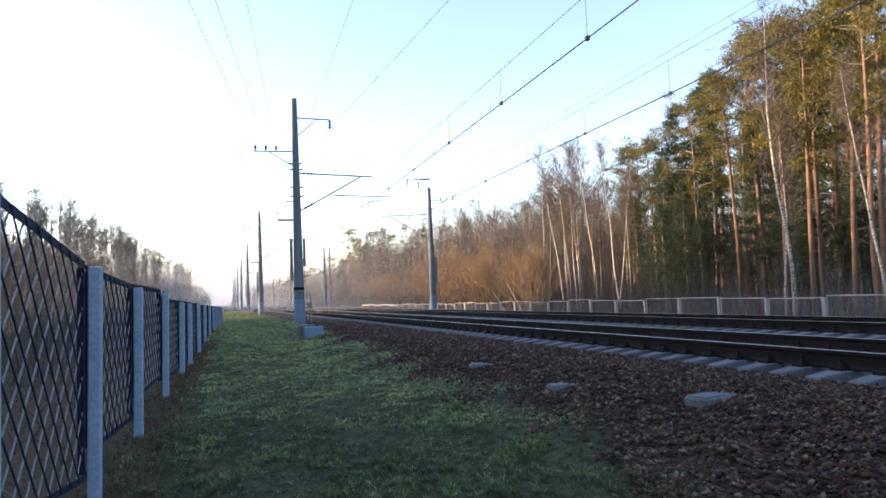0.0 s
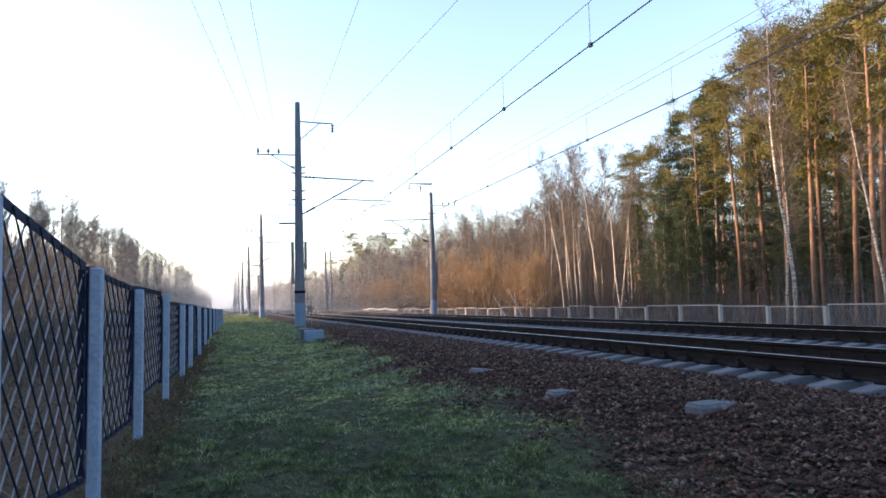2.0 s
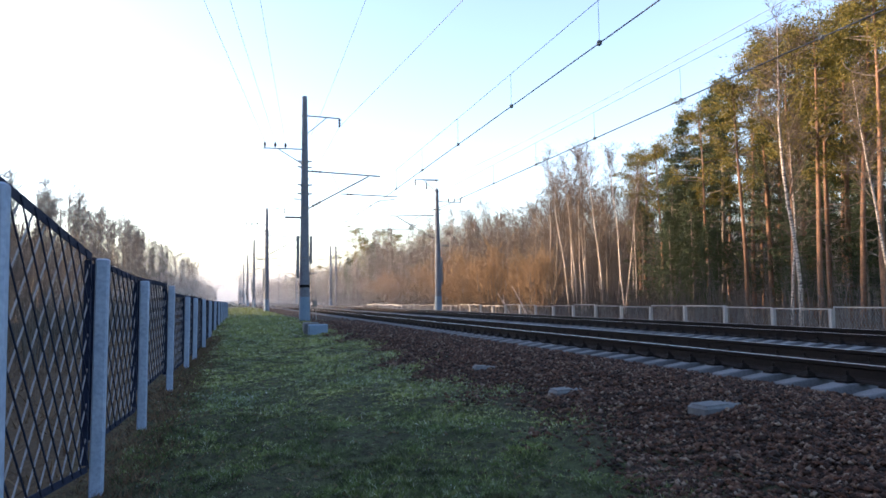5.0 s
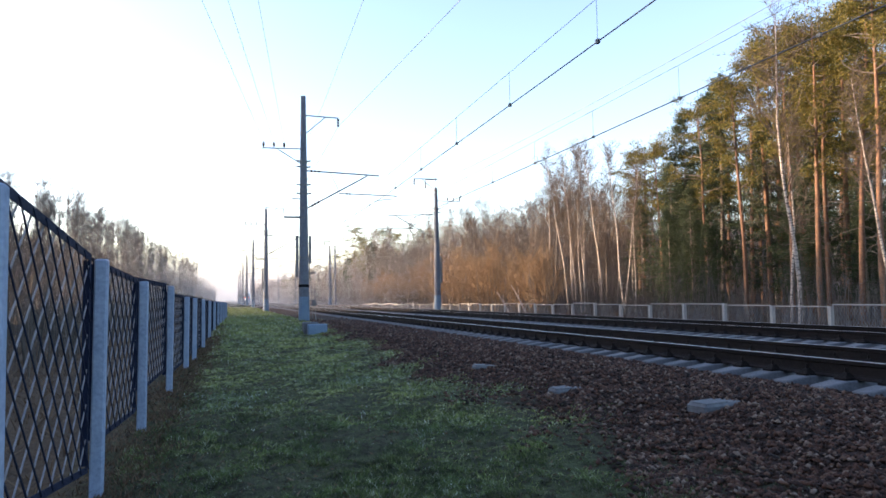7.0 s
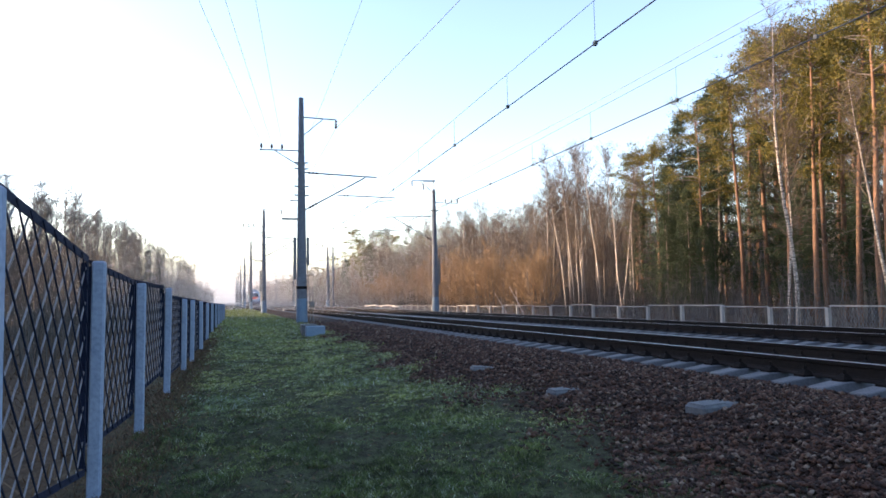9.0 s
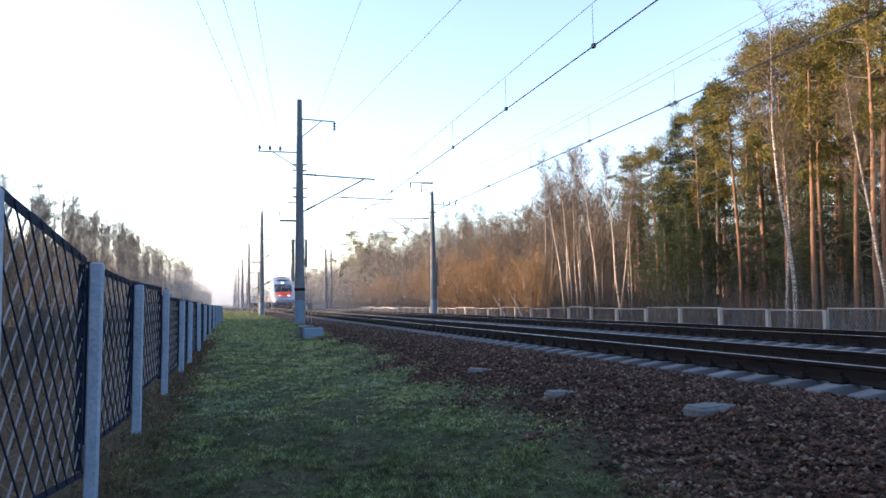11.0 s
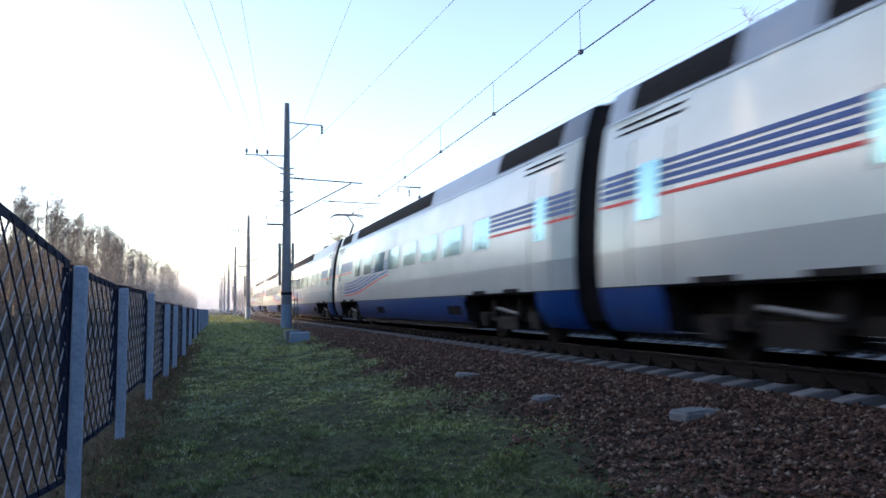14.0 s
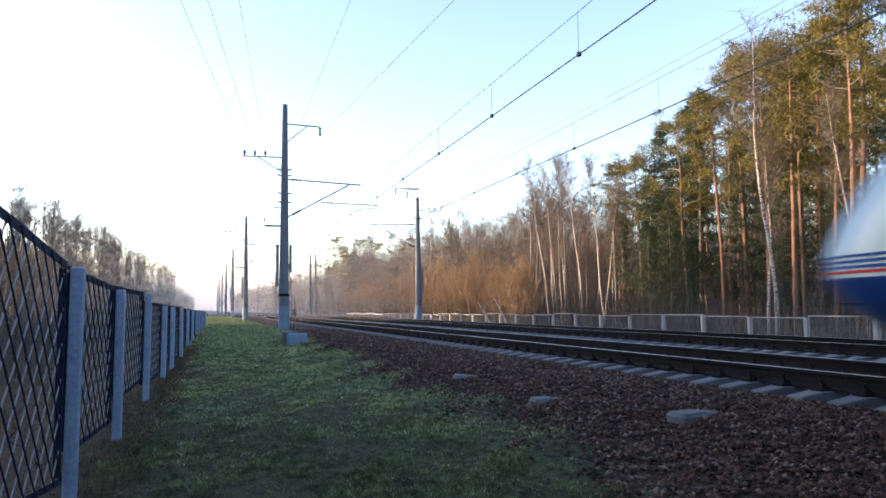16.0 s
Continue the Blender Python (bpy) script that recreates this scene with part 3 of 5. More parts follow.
def fence_panel(length, h, drop):
    """An angle-iron frame with crossing rods, in its own plane (x along, z up); its top and foot fall by drop over its length."""
    def lean(g):
        g.v = [(x, y, z - drop * x / length) for x, y, z in g.v]
        return g

    g = Geo()
    g.box(0, -0.006, h - 0.06, length, 0.0, h).box(0, 0.0, h - 0.007, length, 0.05, h).box(0, -0.006, 0.0, length, 0.0, 0.05)
    for x in (0.0, length - 0.05):
        g.box(x, -0.006, 0.05, x + 0.05, 0.0, h - 0.05)
        g.box(x if x == 0.0 else x + 0.044, 0.0, 0.05, x + 0.006 if x == 0.0 else x + 0.05, 0.05, h - 0.05)
    families = []
    step, run, za, zb, lo, hi = 0.26, h * 0.95, 0.02, h - 0.02, 0.01, length - 0.01
    for s, yo in ((1, 0.012), (-1, -0.016)):
        rods = Geo()
        for k in range(-8, int(length / step) + 2):
            xa = k * step
            pts = []
            for x, z in ((xa, za), (xa + run, zb)):
                if x < lo or x > hi:
                    e = lo if x < lo else hi
                    z, x = za + (zb - za) * (e - xa) / run, e
                pts.append([x, yo, z])
            if min(p[2] for p in pts) < za - 1e-6 or max(p[2] for p in pts) > zb + 1e-6 or abs(pts[0][2] - pts[1][2]) < 0.05:
                continue
            if s < 0:
                for p in pts:
                    p[0] = length - p[0]
            rods.tube(pts, 0.006, 4)
        families.append(lean(rods))
    return lean(g), families


def near_fence():
    t = tagged(empty("fence"), "grey concrete posts with dark iron frames of crossing rods", "fence", "fences")
    n = len(FENCE_TOPS)
    for i, y in enumerate(FENCE_YS):
        top = (FENCE_TOPS[i - 1][1] if i else 1.55) - 0.035
        part("post", Geo().box(-0.048, -0.048, -1.05, 0.048, 0.048, top, 0.012), POST, t, "weathered grey concrete post", pose(fence_x(y), y, 0, random.uniform(-0.6, 0.6), random.uniform(-0.6, 0.6), random.uniform(-3, 3)))
    for i in range(n):
        y0, y1 = FENCE_YS[i] + 0.02, FENCE_YS[i + 1] - 0.075
        x0, x1 = fence_x(y0) - 0.06, fence_x(y1) - 0.06
        length, turn = math.hypot(x1 - x0, y1 - y0), math.degrees(math.atan2(y1 - y0, x1 - x0))
        a, b = FENCE_TOPS[i]
        h = (1.60, 1.60, 1.68, 1.48, 1.32)[min(i, 4)]
        g, rods = fence_panel(length, h, a - b)
        p = part("panel_frame", g, FENCE_IRON, t, "dark iron frame", pose(x0, y0, a - h, 0, 0, turn))
        # Sky light on one rod family and shade on the other are put into colour.
        tagged(part("rod_mesh", rods[0], MESH_IRON, p, "slanting steel rods in a lit tone"), kind="stuff")
        tagged(part("rod_mesh", rods[1], FENCE_IRON, p, "slanting steel rods in a shaded tone"), kind="stuff")


def far_fence():
    t = tagged(empty("fence"), "low whitish posts with wire panels before the forest", "fence", "fences")
    pg = Geo().box(-0.07, -0.07, -1.6, 0.07, 0.07, 0.29, 0.014).mesh(WHITE_POST, "post")
    fg = Geo().box(0.09, -0.02, 0.26, 2.42, 0.02, 0.30).box(0.09, -0.015, -0.95, 2.42, 0.015, -0.92).box(0.09, -0.015, -0.92, 0.12, 0.015, 0.26).box(2.39, -0.015, -0.92, 2.42, 0.015, 0.26).mesh(WHITE_POST, "panel_frame")
    rods = Geo()
    k = 0
    while k * 0.12 < 2.2:
        for s in (1, -1):
            xa = 0.12 + k * 0.12
            xb = xa + 0.75
            za, zb = -0.92, 0.26
            if xb > 2.39:
                zb = za + (zb - za) * (2.39 - xa) / 0.75
                xb = 2.39
            rods.tube([(xa if s > 0 else 2.51 - xa, 0.01 * s, za), (xb if s > 0 else 2.51 - xb, 0.01 * s, zb)], 0.005, 4)
        k += 1
    rg = rods.mesh(MESH_IRON, "rod_mesh")
    for i in range(34):
        y = 2.6 + 2.5 * i
        dz = 0.03 + 0.05 * math.sin(i * 1.7) - 0.004 * max(0, y - 25)
        attach("post", pg, t, pose(18.6, y, dz), "whitish concrete post")
        p = attach("panel_frame", fg, t, pose(18.6, y, dz + random.uniform(-0.02, 0.02), 0, 0, 90))
        attach("rod_mesh", rg, p, label="thin crossing rods")
    g = tagged(empty("barrier", pose(18.0, 82, 0)), "pale timber barrier beside the far track", "barrier")
    for k in range(5):
        part("rail_board", Geo().box(-0.04, -9 + k * 4, 0.0 + 0.1 * (k % 2), 0.04, -5.2 + k * 4, 0.12 + 0.1 * (k % 2), 0.01), WHITE_POST, g)
        part("post", Geo().box(-0.06, -9 + k * 4, -1.3, 0.06, -8.85 + k * 4, 0.25, 0.01), WHITE_POST, g)


near_fence()
far_fence()


# ---- trees ----
def prisms(segs, sides=3):
    """Tapered prisms from rows of (x0,y0,z0,x1,y1,z1,r0,r1): vertices and quads."""
    s = np.asarray(segs, dtype=float)
    a, b, r0, r1 = s[:, 0:3], s[:, 3:6], s[:, 6:7], s[:, 7:8]
    d = b - a
    d /= np.linalg.norm(d, axis=1, keepdims=True) + 1e-9
    ref = np.where(np.abs(d[:, 2:3]) < 0.9, np.array([[0, 0, 1.0]]), np.array([[1.0, 0, 0]]))
    u = np.cross(d, ref)
    u /= np.linalg.norm(u, axis=1, keepdims=True)
    w = np.cross(d, u)
    rings = []
    for base, r in ((a, r0), (b, r1)):
        for k in range(sides):
            ang = 2 * math.pi * k / sides
            rings.append(base + (u * math.cos(ang) + w * math.sin(ang)) * r)
    v = np.stack(rings, 1).reshape(-1, 3)
    k0 = (np.arange(len(s)) * 2 * sides)[:, None]
    q = [k0 + np.array([[k, (k + 1) % sides, sides + (k + 1) % sides, sides + k]]) for k in range(sides)]
    return v, np.stack(q, 1).reshape(-1, 4)


def grow(rng, p, d, length, r, steps, bend, up):
    """A bending shoot: its segments and points."""
    segs, pts = [], [p.copy()]
    for i in range(steps):
        d = d + rng.normal(0, bend, 3) + np.array([0, 0, up])
        d /= np.linalg.norm(d)
        q = p + d * length / steps
        r1 = r * (1 - 0.75 / steps)
        segs.append((*p, *q, r, r1))
        p, r = q, r1
        pts.append(p.copy())
    return segs, pts


def side_dir(rng, tilt):
    a = rng.uniform(0, 2 * math.pi)
    return np.array([math.cos(a) * math.cos(tilt), math.sin(a) * math.cos(tilt), math.sin(tilt)])


def slivers(p, d, width, rng):
    """Twigs too thin for more than one long triangle each."""
    u = np.cross(d, rng.normal(0, 1, p.shape))
    u /= np.linalg.norm(u, axis=1, keepdims=True) + 1e-9
    v = np.stack([p - u * width, p + u * width, p + d], 1).reshape(-1, 3)
    return v, np.arange(len(v)).reshape(-1, 3)


def bare_tree(seed, height, radius, bark, twig, limbs=26, base=0.35, twigs=1400, reach=0.22, stems=1, thin=0.008):
    rng = np.random.default_rng(seed)
    trunk, fine = [], []
    starts, shoots = [], []
    for s in range(stems):
        d = np.array([rng.normal(0, 0.03 + 0.12 * (stems > 1)), rng.normal(0, 0.03 + 0.12 * (stems > 1)), 1.0])
        p0 = np.array([rng.normal(0, 0.3), rng.normal(0, 0.3), -0.4]) if stems > 1 else np.array([0, 0, -0.4])
        h = height * (rng.uniform(0.7, 1.0) if s else 1.0)
        n = 12
        segs, pts = [], [p0]
        p = p0
        for i in range(n):
            d = d + rng.normal(0, 0.035, 3)
            d[2] = abs(d[2]) + 0.15
            d /= np.linalg.norm(d)
            q = p + d * (h + 0.4) / n
            segs.append((*p, *q, radius * (1 - i / n) ** 0.8 + 0.015, radius * (1 - (i + 1) / n) ** 0.8 + 0.012))
            p = q
            pts.append(p)
        trunk += segs
        for k in range(limbs // stems):
            f = base + (1 - base) * rng.random() ** 0.85
            i = min(int(f * n), n - 1)
            o = pts[i] + (pts[i + 1] - pts[i]) * (f * n - i)
            ln = height * reach * (1.25 - f) * rng.uniform(0.6, 1.4) + 0.4
            ls, lp = grow(rng, o, side_dir(rng, rng.uniform(0.5, 1.15)), ln, 0.012 + 0.03 * (1 - f) * height / 15, 4, 0.13, 0.06)
            fine += ls
            for q in lp[1:]:
                for b in range(2):
                    d = (lp[-1] - o) / (np.linalg.norm(lp[-1] - o) + 1e-6) * 0.9 + side_dir(rng, rng.uniform(0.0, 0.9)) * 0.8
                    d *= ln * rng.uniform(0.2, 0.5) / np.linalg.norm(d)
                    shoots.append((*q, *d))
                    starts += [q + d * 0.35, q + d * 0.7, q + d]
        starts += pts[int(n * 0.75):]
    starts = np.array(starts)
    count = twigs
    pick = starts[rng.integers(0, len(starts), count)]
    ang, up = rng.uniform(0, 6.283, count), rng.uniform(-0.1, 1.1, count)
    ln = rng.uniform(0.25, 0.75, count) * height / 15
    d = np.stack([np.cos(ang) * np.cos(up), np.sin(ang) * np.cos(up), np.sin(up)], -1) * ln[:, None]
    fv, fq = prisms(fine, 3)
    shoots = np.array(shoots)
    tv, tt = slivers(np.concatenate([pick, shoots[:, :3]]), np.concatenate([d, shoots[:, 3:]]), np.concatenate([np.full((count, 1), thin), np.full((len(shoots), 1), thin * 1.5)]), rng)
    fv, fq = np.concatenate([fv, tv]), np.concatenate([np.concatenate([fq[:, [0, 1, 2]], fq[:, [0, 2, 3]]]), tt + len(fv)])
    g = Geo()
    for k in range(0, len(trunk), 12):
        g.tube([t[0:3] for t in trunk[k:k + 12]] + [trunk[k + 11][3:6]], [t[6] for t in trunk[k:k + 12]] + [trunk[k + 11][7]], 8)
    return g.mesh(bark, "trunk", True), raw_mesh(fv, fq, twig, "crown")


def trunk_mesh(trunk, bark):
    return Geo().tube([t[0:3] for t in trunk] + [trunk[-1][3:6]], [t[6] for t in trunk] + [trunk[-1][7]], 9).mesh(bark, "trunk", True)


def sprigs(rng, centres, spread, count, length, width, droop=0.0):
    """Needle sprigs: small slender triangles scattered round the centres."""
    c = np.repeat(np.asarray(centres), count, axis=0)
    n = len(c)
    off = rng.normal(0, 1, (n, 3)) * np.asarray(spread)
    p = c + off
    d = rng.normal(0, 1, (n, 3)) + np.array([0, 0, 0.25 - droop])
    d /= np.linalg.norm(d, axis=1, keepdims=True)
    u = np.cross(d, rng.normal(0, 1, (n, 3)))
    u /= np.linalg.norm(u, axis=1, keepdims=True) + 1e-9
    ln = length * rng.uniform(0.6, 1.3, (n, 1))
    v = np.stack([p - u * width, p + u * width, p + d * ln], 1).reshape(-1, 3)
    return v, np.arange(n * 3).reshape(-1, 3)


def pine(seed, height, radius, base=0.5, clumps=110):
    rng = np.random.default_rng(seed)
    n = 14
    d = np.array([rng.normal(0, 0.02), rng.normal(0, 0.02), 1.0])
    p = np.array([0, 0, -0.5])
    trunk, pts, centres = [], [p], []
    for i in range(n):
        d = d + rng.normal(0, 0.018, 3)
        d[2] += 0.2
        d /= np.linalg.norm(d)
        q = p + d * (height + 0.5) / n
        trunk.append((*p, *q, radius * (1 - i / n) ** 0.7 + 0.02, radius * (1 - (i + 1) / n) ** 0.7 + 0.015))
        p = q
        pts.append(p)
    limbs = []
    for k in range(clumps // 3):
        f = base + (0.99 - base) * rng.random() ** 0.8
        i = min(int(f * n), n - 1)
        o = pts[i] + (pts[i + 1] - pts[i]) * (f * n - i)
        w = 1 - (f - base) / (1 - base)
        ln = (0.5 + 2.0 * math.sin(math.pi * min(1, 0.2 + 0.75 * w)) ** 0.8) * rng.uniform(0.4, 1.35) * height / 19
        ls, lp = grow(rng, o, side_dir(rng, rng.uniform(-0.15, 0.5)), ln, 0.05, 4, 0.16, 0.07)
        limbs += ls
        centres += [lp[-1], lp[-2] + rng.normal(0, 0.15, 3), lp[-1] + rng.normal(0, 0.45, 3)]
    for k in range(14):
        f = rng.uniform(0.22, base)
        i = int(f * n)
        limbs += grow(rng, pts[i] + (pts[i + 1] - pts[i]) * (f * n - i), side_dir(rng, rng.uniform(-0.3, 0.3)), rng.uniform(0.5, 2.2), 0.025, 4, 0.2, -0.03)[0]
    centres += [pts[-1], pts[-1] - np.array([0, 0, 0.5])]
    lv, lq = prisms(limbs, 4)
    nv, nt = sprigs(rng, centres, (0.34, 0.34, 0.15), 84, 0.23, 0.029)
    return trunk_mesh(trunk, BARK_PINE), raw_mesh(lv, lq, BARK_GREY, "branchwork", 4), raw_mesh(nv, nt, NEEDLE_PINE, "crown")


def spruce(seed, height, radius):
    rng = np.random.default_rng(seed)
    trunk = [(0, 0, -0.5 + (height + 0.5) * i / 10, 0, 0, -0.5 + (height + 0.5) * (i + 1) / 10, radius * (1 - i / 10) + 0.015, radius * (1 - (i + 1) / 10) + 0.012) for i in range(10)]
    limbs, centres = [], []
    z = height * 0.16
    while z < height * 0.98:
        w = (1 - z / height)
        for k in range(7):
            ln = (0.25 + 2.9 * w ** 0.75) * rng.uniform(0.65, 1.2)
            ls, lp = grow(rng, np.array([0, 0, z + rng.uniform(-0.15, 0.15)]), side_dir(rng, rng.uniform(-0.35, 0.1)), ln, 0.03, 3, 0.08, -0.03 + 0.08 * (1 - w))
            limbs += ls
            centres += [lp[j] for j in ((1, 2, 3) if ln > 1.2 else (2, 3))]
        z += 0.50 + 0.35 * w
    centres += [np.array([0, 0, height]), np.array([0, 0, height - 0.4])]
    lv, lq = prisms(limbs, 3)
    nv, nt = sprigs(rng, centres, (0.20, 0.20, 0.13), 34, 0.26, 0.028, 0.6)
    return trunk_mesh(trunk, BARK_GREY), raw_mesh(lv, lq, BARK_GREY, "branchwork", 4), raw_mesh(nv, nt, NEEDLE_SPRUCE, "crown")


def tree_kind(name, meshes, label, category, group):
    t = tagged(empty(name, pose(0, -500, 0)), label, category, group)
    for me in meshes:
        part_name = me.name.split(".")[0]
        ob = attach(part_name, me, t)
        if part_name != "trunk":
            ob["kind"] = "stuff"
    return t


class Grove:
    """Plants variants of a tree in turn: the first of each where it stands, the rest as copies."""

    def __init__(self, kinds):
        self.kinds, self.first = kinds, [0.0] * len(kinds)

    def plant(self, k, x, y, scale=1.0, turn=0.0, lean=0.0):
        k %= len(self.kinds)
        m = pose(x, y, float(ground_z(x, y)) - 0.05, lean) @ pose(0, 0, 0, 0, 0, turn)
        if self.first[k]:
            return copy_thing(self.kinds[k], m @ Matrix.Scale(scale / self.first[k], 4))
        self.first[k] = scale
        self.kinds[k].matrix_basis = m @ Matrix.Scale(scale, 4)
        return self.kinds[k]


# height per metre of distance from the camera, by bearing y / x, fitted to the skyline in view
SKYLINE = ((0.6, 0.46), (0.80, 0.445), (0.99, 0.40), (1.065, 0.35), (1.12, 0.30), (1.17, 0.315), (1.26, 0.28), (1.34, 0.247), (1.45, 0.212), (1.56, 0.185),
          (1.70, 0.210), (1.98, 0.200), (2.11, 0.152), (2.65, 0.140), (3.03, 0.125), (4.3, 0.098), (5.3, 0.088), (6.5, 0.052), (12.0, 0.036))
WEST_SKYLINE = ((1.0, 0.165), (3.6, 0.157), (4.55, 0.147), (6.3, 0.118), (10.4, 0.078), (21.7, 0.056), (40.0, 0.040), (110.0, 0.022))


def skyline_height(x, y):
    """Height at a place, from the rails up, that fits the skyline seen from the camera."""
    return 0.9 + math.hypot(x, y) * lerp(SKYLINE if x > 0 else WEST_SKYLINE, y / abs(x))


# x, y, height, lean of the trees along the wood's edge, set to fit the camera's view
EDGE_PINES = ((35, 53.4, 15.1, 2.2), (37, 55.9, 15.1, 4.0), (33, 47.0, 14.2, -0.6), (38, 52.4, 16.6, 2.2), (31, 39.0, 15.7, -3.8), (30, 34.5, 15.5, -0.8), (33, 37.3, 15.6, 2.6),
              (29, 29.8, 15.6, 1.2), (28, 27.1, 16.0, 1.1), (34, 31.2, 16.0, 0.8), (27, 22.7, 16.2, 2.6), (29, 24.1, 17.6, 2.5), (27, 20.6, 16.5, 3.0), (36, 35.3, 18.6, 0.0), (38, 33.1, 20.0, -0.2), 
              (32, 34.6, 18.0, 0.9), (33, 32.9, 19.0, 1.0), (30, 28.5, 16.3, 2.0), (31, 28.2, 17.5, 2.3), (29, 25.6, 17.0, 2.4), (36, 37.8, 20.5, 1.8))
EDGE_SPRUCES = ((33, 40.2, 17.9, 2.5), (36, 45.2, 18.3, 2.4), (35, 46.8, 17.3, 2.0), (32, 34.7, 13.0, 1.5), (31, 29.3, 13.5, 1.1), (31, 43.4, 12.0, 3.7), (34, 26.0, 15.0, 0.0))
EDGE_BIRCHES = ((25, 25.4, 15.6, -0.7), (30, 47.9, 14.1, -8.0), (31, 49.6, 12.4, 3.0), (30, 57.4, 15.6, -6.0), (34, 63.6, 17.0, -6.0), (32, 57.9, 16.0, -1.1), (36, 64.5, 17.1, 3.0),
                (31, 53.1, 15.1, -2.6), (29, 59.7, 12.7, 2.3), (26, 26.9, 10.4, 0.8), (26, 21.5, 11.1, -1.5))
FAR_PINES = ((34, 193.8, 23.0, -1.0), (36, 190.5, 19.5, 0.5), (38, 179.3, 20.5, -1.1), (40, 167.6, 18.4, 1.2), (40, 139.9, 16.8, 1.5), (33, 218.1, 16.4, -1.4), (36, 293.1, 16.6, 1.9))


def woods():
    rng = random.Random(7)
    pines = Grove([tree_kind("pine", pine(20 + i, 19.0, 0.150 + 0.018 * (i % 3), (0.46, 0.54, 0.50, 0.58, 0.42)[i], (96, 84, 90, 78, 105)[i]),
                             "tall pine with orange bark and sunlit green crown", "pine tree", "forest pines") for i in range(5)])
    spruces = Grove([tree_kind("spruce", spruce(40 + i, 16.0, 0.16), "dark green conical spruce among the pines", "spruce tree", "forest spruces") for i in range(3)])
    birches = Grove([tree_kind("birch", bare_tree(60 + i, 16.0, 0.105, BARK_BIRCH, TWIG, 44, 0.40, 1900, 0.19, 1, 0.010), "bare white-barked birch with reddish twigs", "birch tree", "forest birches") for i in range(4)])
    alders = Grove([tree_kind("bare_tree", bare_tree(80 + i, 13.0, 0.12, BARK_GREY, TWIG, 44, 0.28, 1800, 0.24, 1, 0.010), "leafless brown forest tree", "tree", "bare forest trees") for i in range(4)])
    shrubs = Grove([tree_kind("shrub", bare_tree(100 + i, 5.5, 0.035, BARK_GREY, SHRUB, 63, 0.1, 2700, 0.46, 7, 0.011), "orange-brown leafless willow shrub", "shrub", "willow shrubs") for i in range(3)])
    greys = Grove([tree_kind("bare_tree", bare_tree(120 + i, 12.0, 0.12, BARK_GREY, GREY_TWIG, 64, 0.14, 1500, 0.12, 1, 0.0095), "leafless grey tree behind the near fence", "tree", "bare roadside trees") for i in range(4)])
    i = 0
    for grove, base, rows in ((pines, 19.0, EDGE_PINES), (spruces, 16.0, EDGE_SPRUCES), (birches, 16.0, EDGE_BIRCHES), (pines, 19.0, FAR_PINES)):
        for x, y, h, lean in rows:
            i += 1
            grove.plant(i, x, y, 0.95 * h / base, rng.uniform(0, 360), lean)
    # the pine stand behind its edge
    for x, step in ((35.0, 6.0), (41.0, 5.0), (47.0, 5.0), (54.0, 5.4)):
        y = 12.0 + rng.uniform(0, 2)
        while y < x * 1.5:
            i += 1
            px, py = x + rng.uniform(-2.2, 2.2), y + rng.uniform(-1.4, 1.4)
            h = (skyline_height(px, py) + 0.7) * rng.uniform(0.58, 0.80)
            pick = rng.random()
            if pick < 0.25:
                spruces.plant(i, px, py, h * 0.95 / 16, rng.uniform(0, 360))
            elif pick < 0.40:
                birches.plant(i, px, py, h * 0.95 / 16, rng.uniform(0, 360), rng.uniform(-3, 3))
            else:
                pines.plant(i, px, py, min(h / 19, 1.12), rng.uniform(0, 360), rng.uniform(-1.5, 1.5))
            y += step * rng.uniform(0.75, 1.5)
    # young spruces below them
    for k in range(24):
        i += 1
        px = rng.uniform(28, 44)
        spruces.plant(i, px, rng.uniform(0.6, 1.45) * px, rng.uniform(0.3, 0.58), rng.uniform(0, 360))
    # birches and mixed wood
    for row, (x, step) in enumerate(((31.0, 4.4), (37.0, 3.4), (43.0, 3.2), (50.0, 3.4))):
        y = x * 1.52
        while y < x * 2.75:
            i += 1
            px, py = x + rng.uniform(-2.5, 2.5), y + rng.uniform(-1.5, 1.5)
            h = (skyline_height(px, py) + 0.7) * rng.uniform(0.62, 0.90)
            if rng.random() < (0.6 if py < px * 2.02 else 0.22):
                birches.plant(i, px, py, h / 16, rng.uniform(0, 360), rng.uniform(-4, 4))
            else:
                alders.plant(i, px, py, h / 13, rng.uniform(0, 360), rng.uniform(-4, 4))
            y += step * rng.uniform(0.6, 1.3) * (0.9 if py < px * 2.02 else 0.62)
    for row, (x, step) in enumerate(((31.0, 4.0), (37.0, 4.0), (44.0, 4.0))):
        y = x * 2.7
        while y < x * 5.0:
            i += 1
            h = (skyline_height(x, y) + 0.7) * rng.uniform(0.66, 0.93)
            (alders if rng.random() < 0.75 else birches).plant(i, x + rng.uniform(-2, 2), y, h / 14, rng.uniform(0, 360))
            y += step * rng.uniform(0.5, 1.1)
    # shrubs along the edge of the wood
    for k in range(34):
        y = 62 + k * 2.6
        i += 1
        shrubs.plant(i, 24.5 + rng.uniform(-1.5, 5) + 0.02 * y, y, rng.uniform(0.75, 1.3), rng.uniform(0, 360))
    for k in range(18):
        i += 1
        shrubs.plant(i, 23.2 + rng.uniform(-0.8, 1.6), 48 + k * 1.5, rng.uniform(0.7, 0.98), rng.uniform(0, 360))
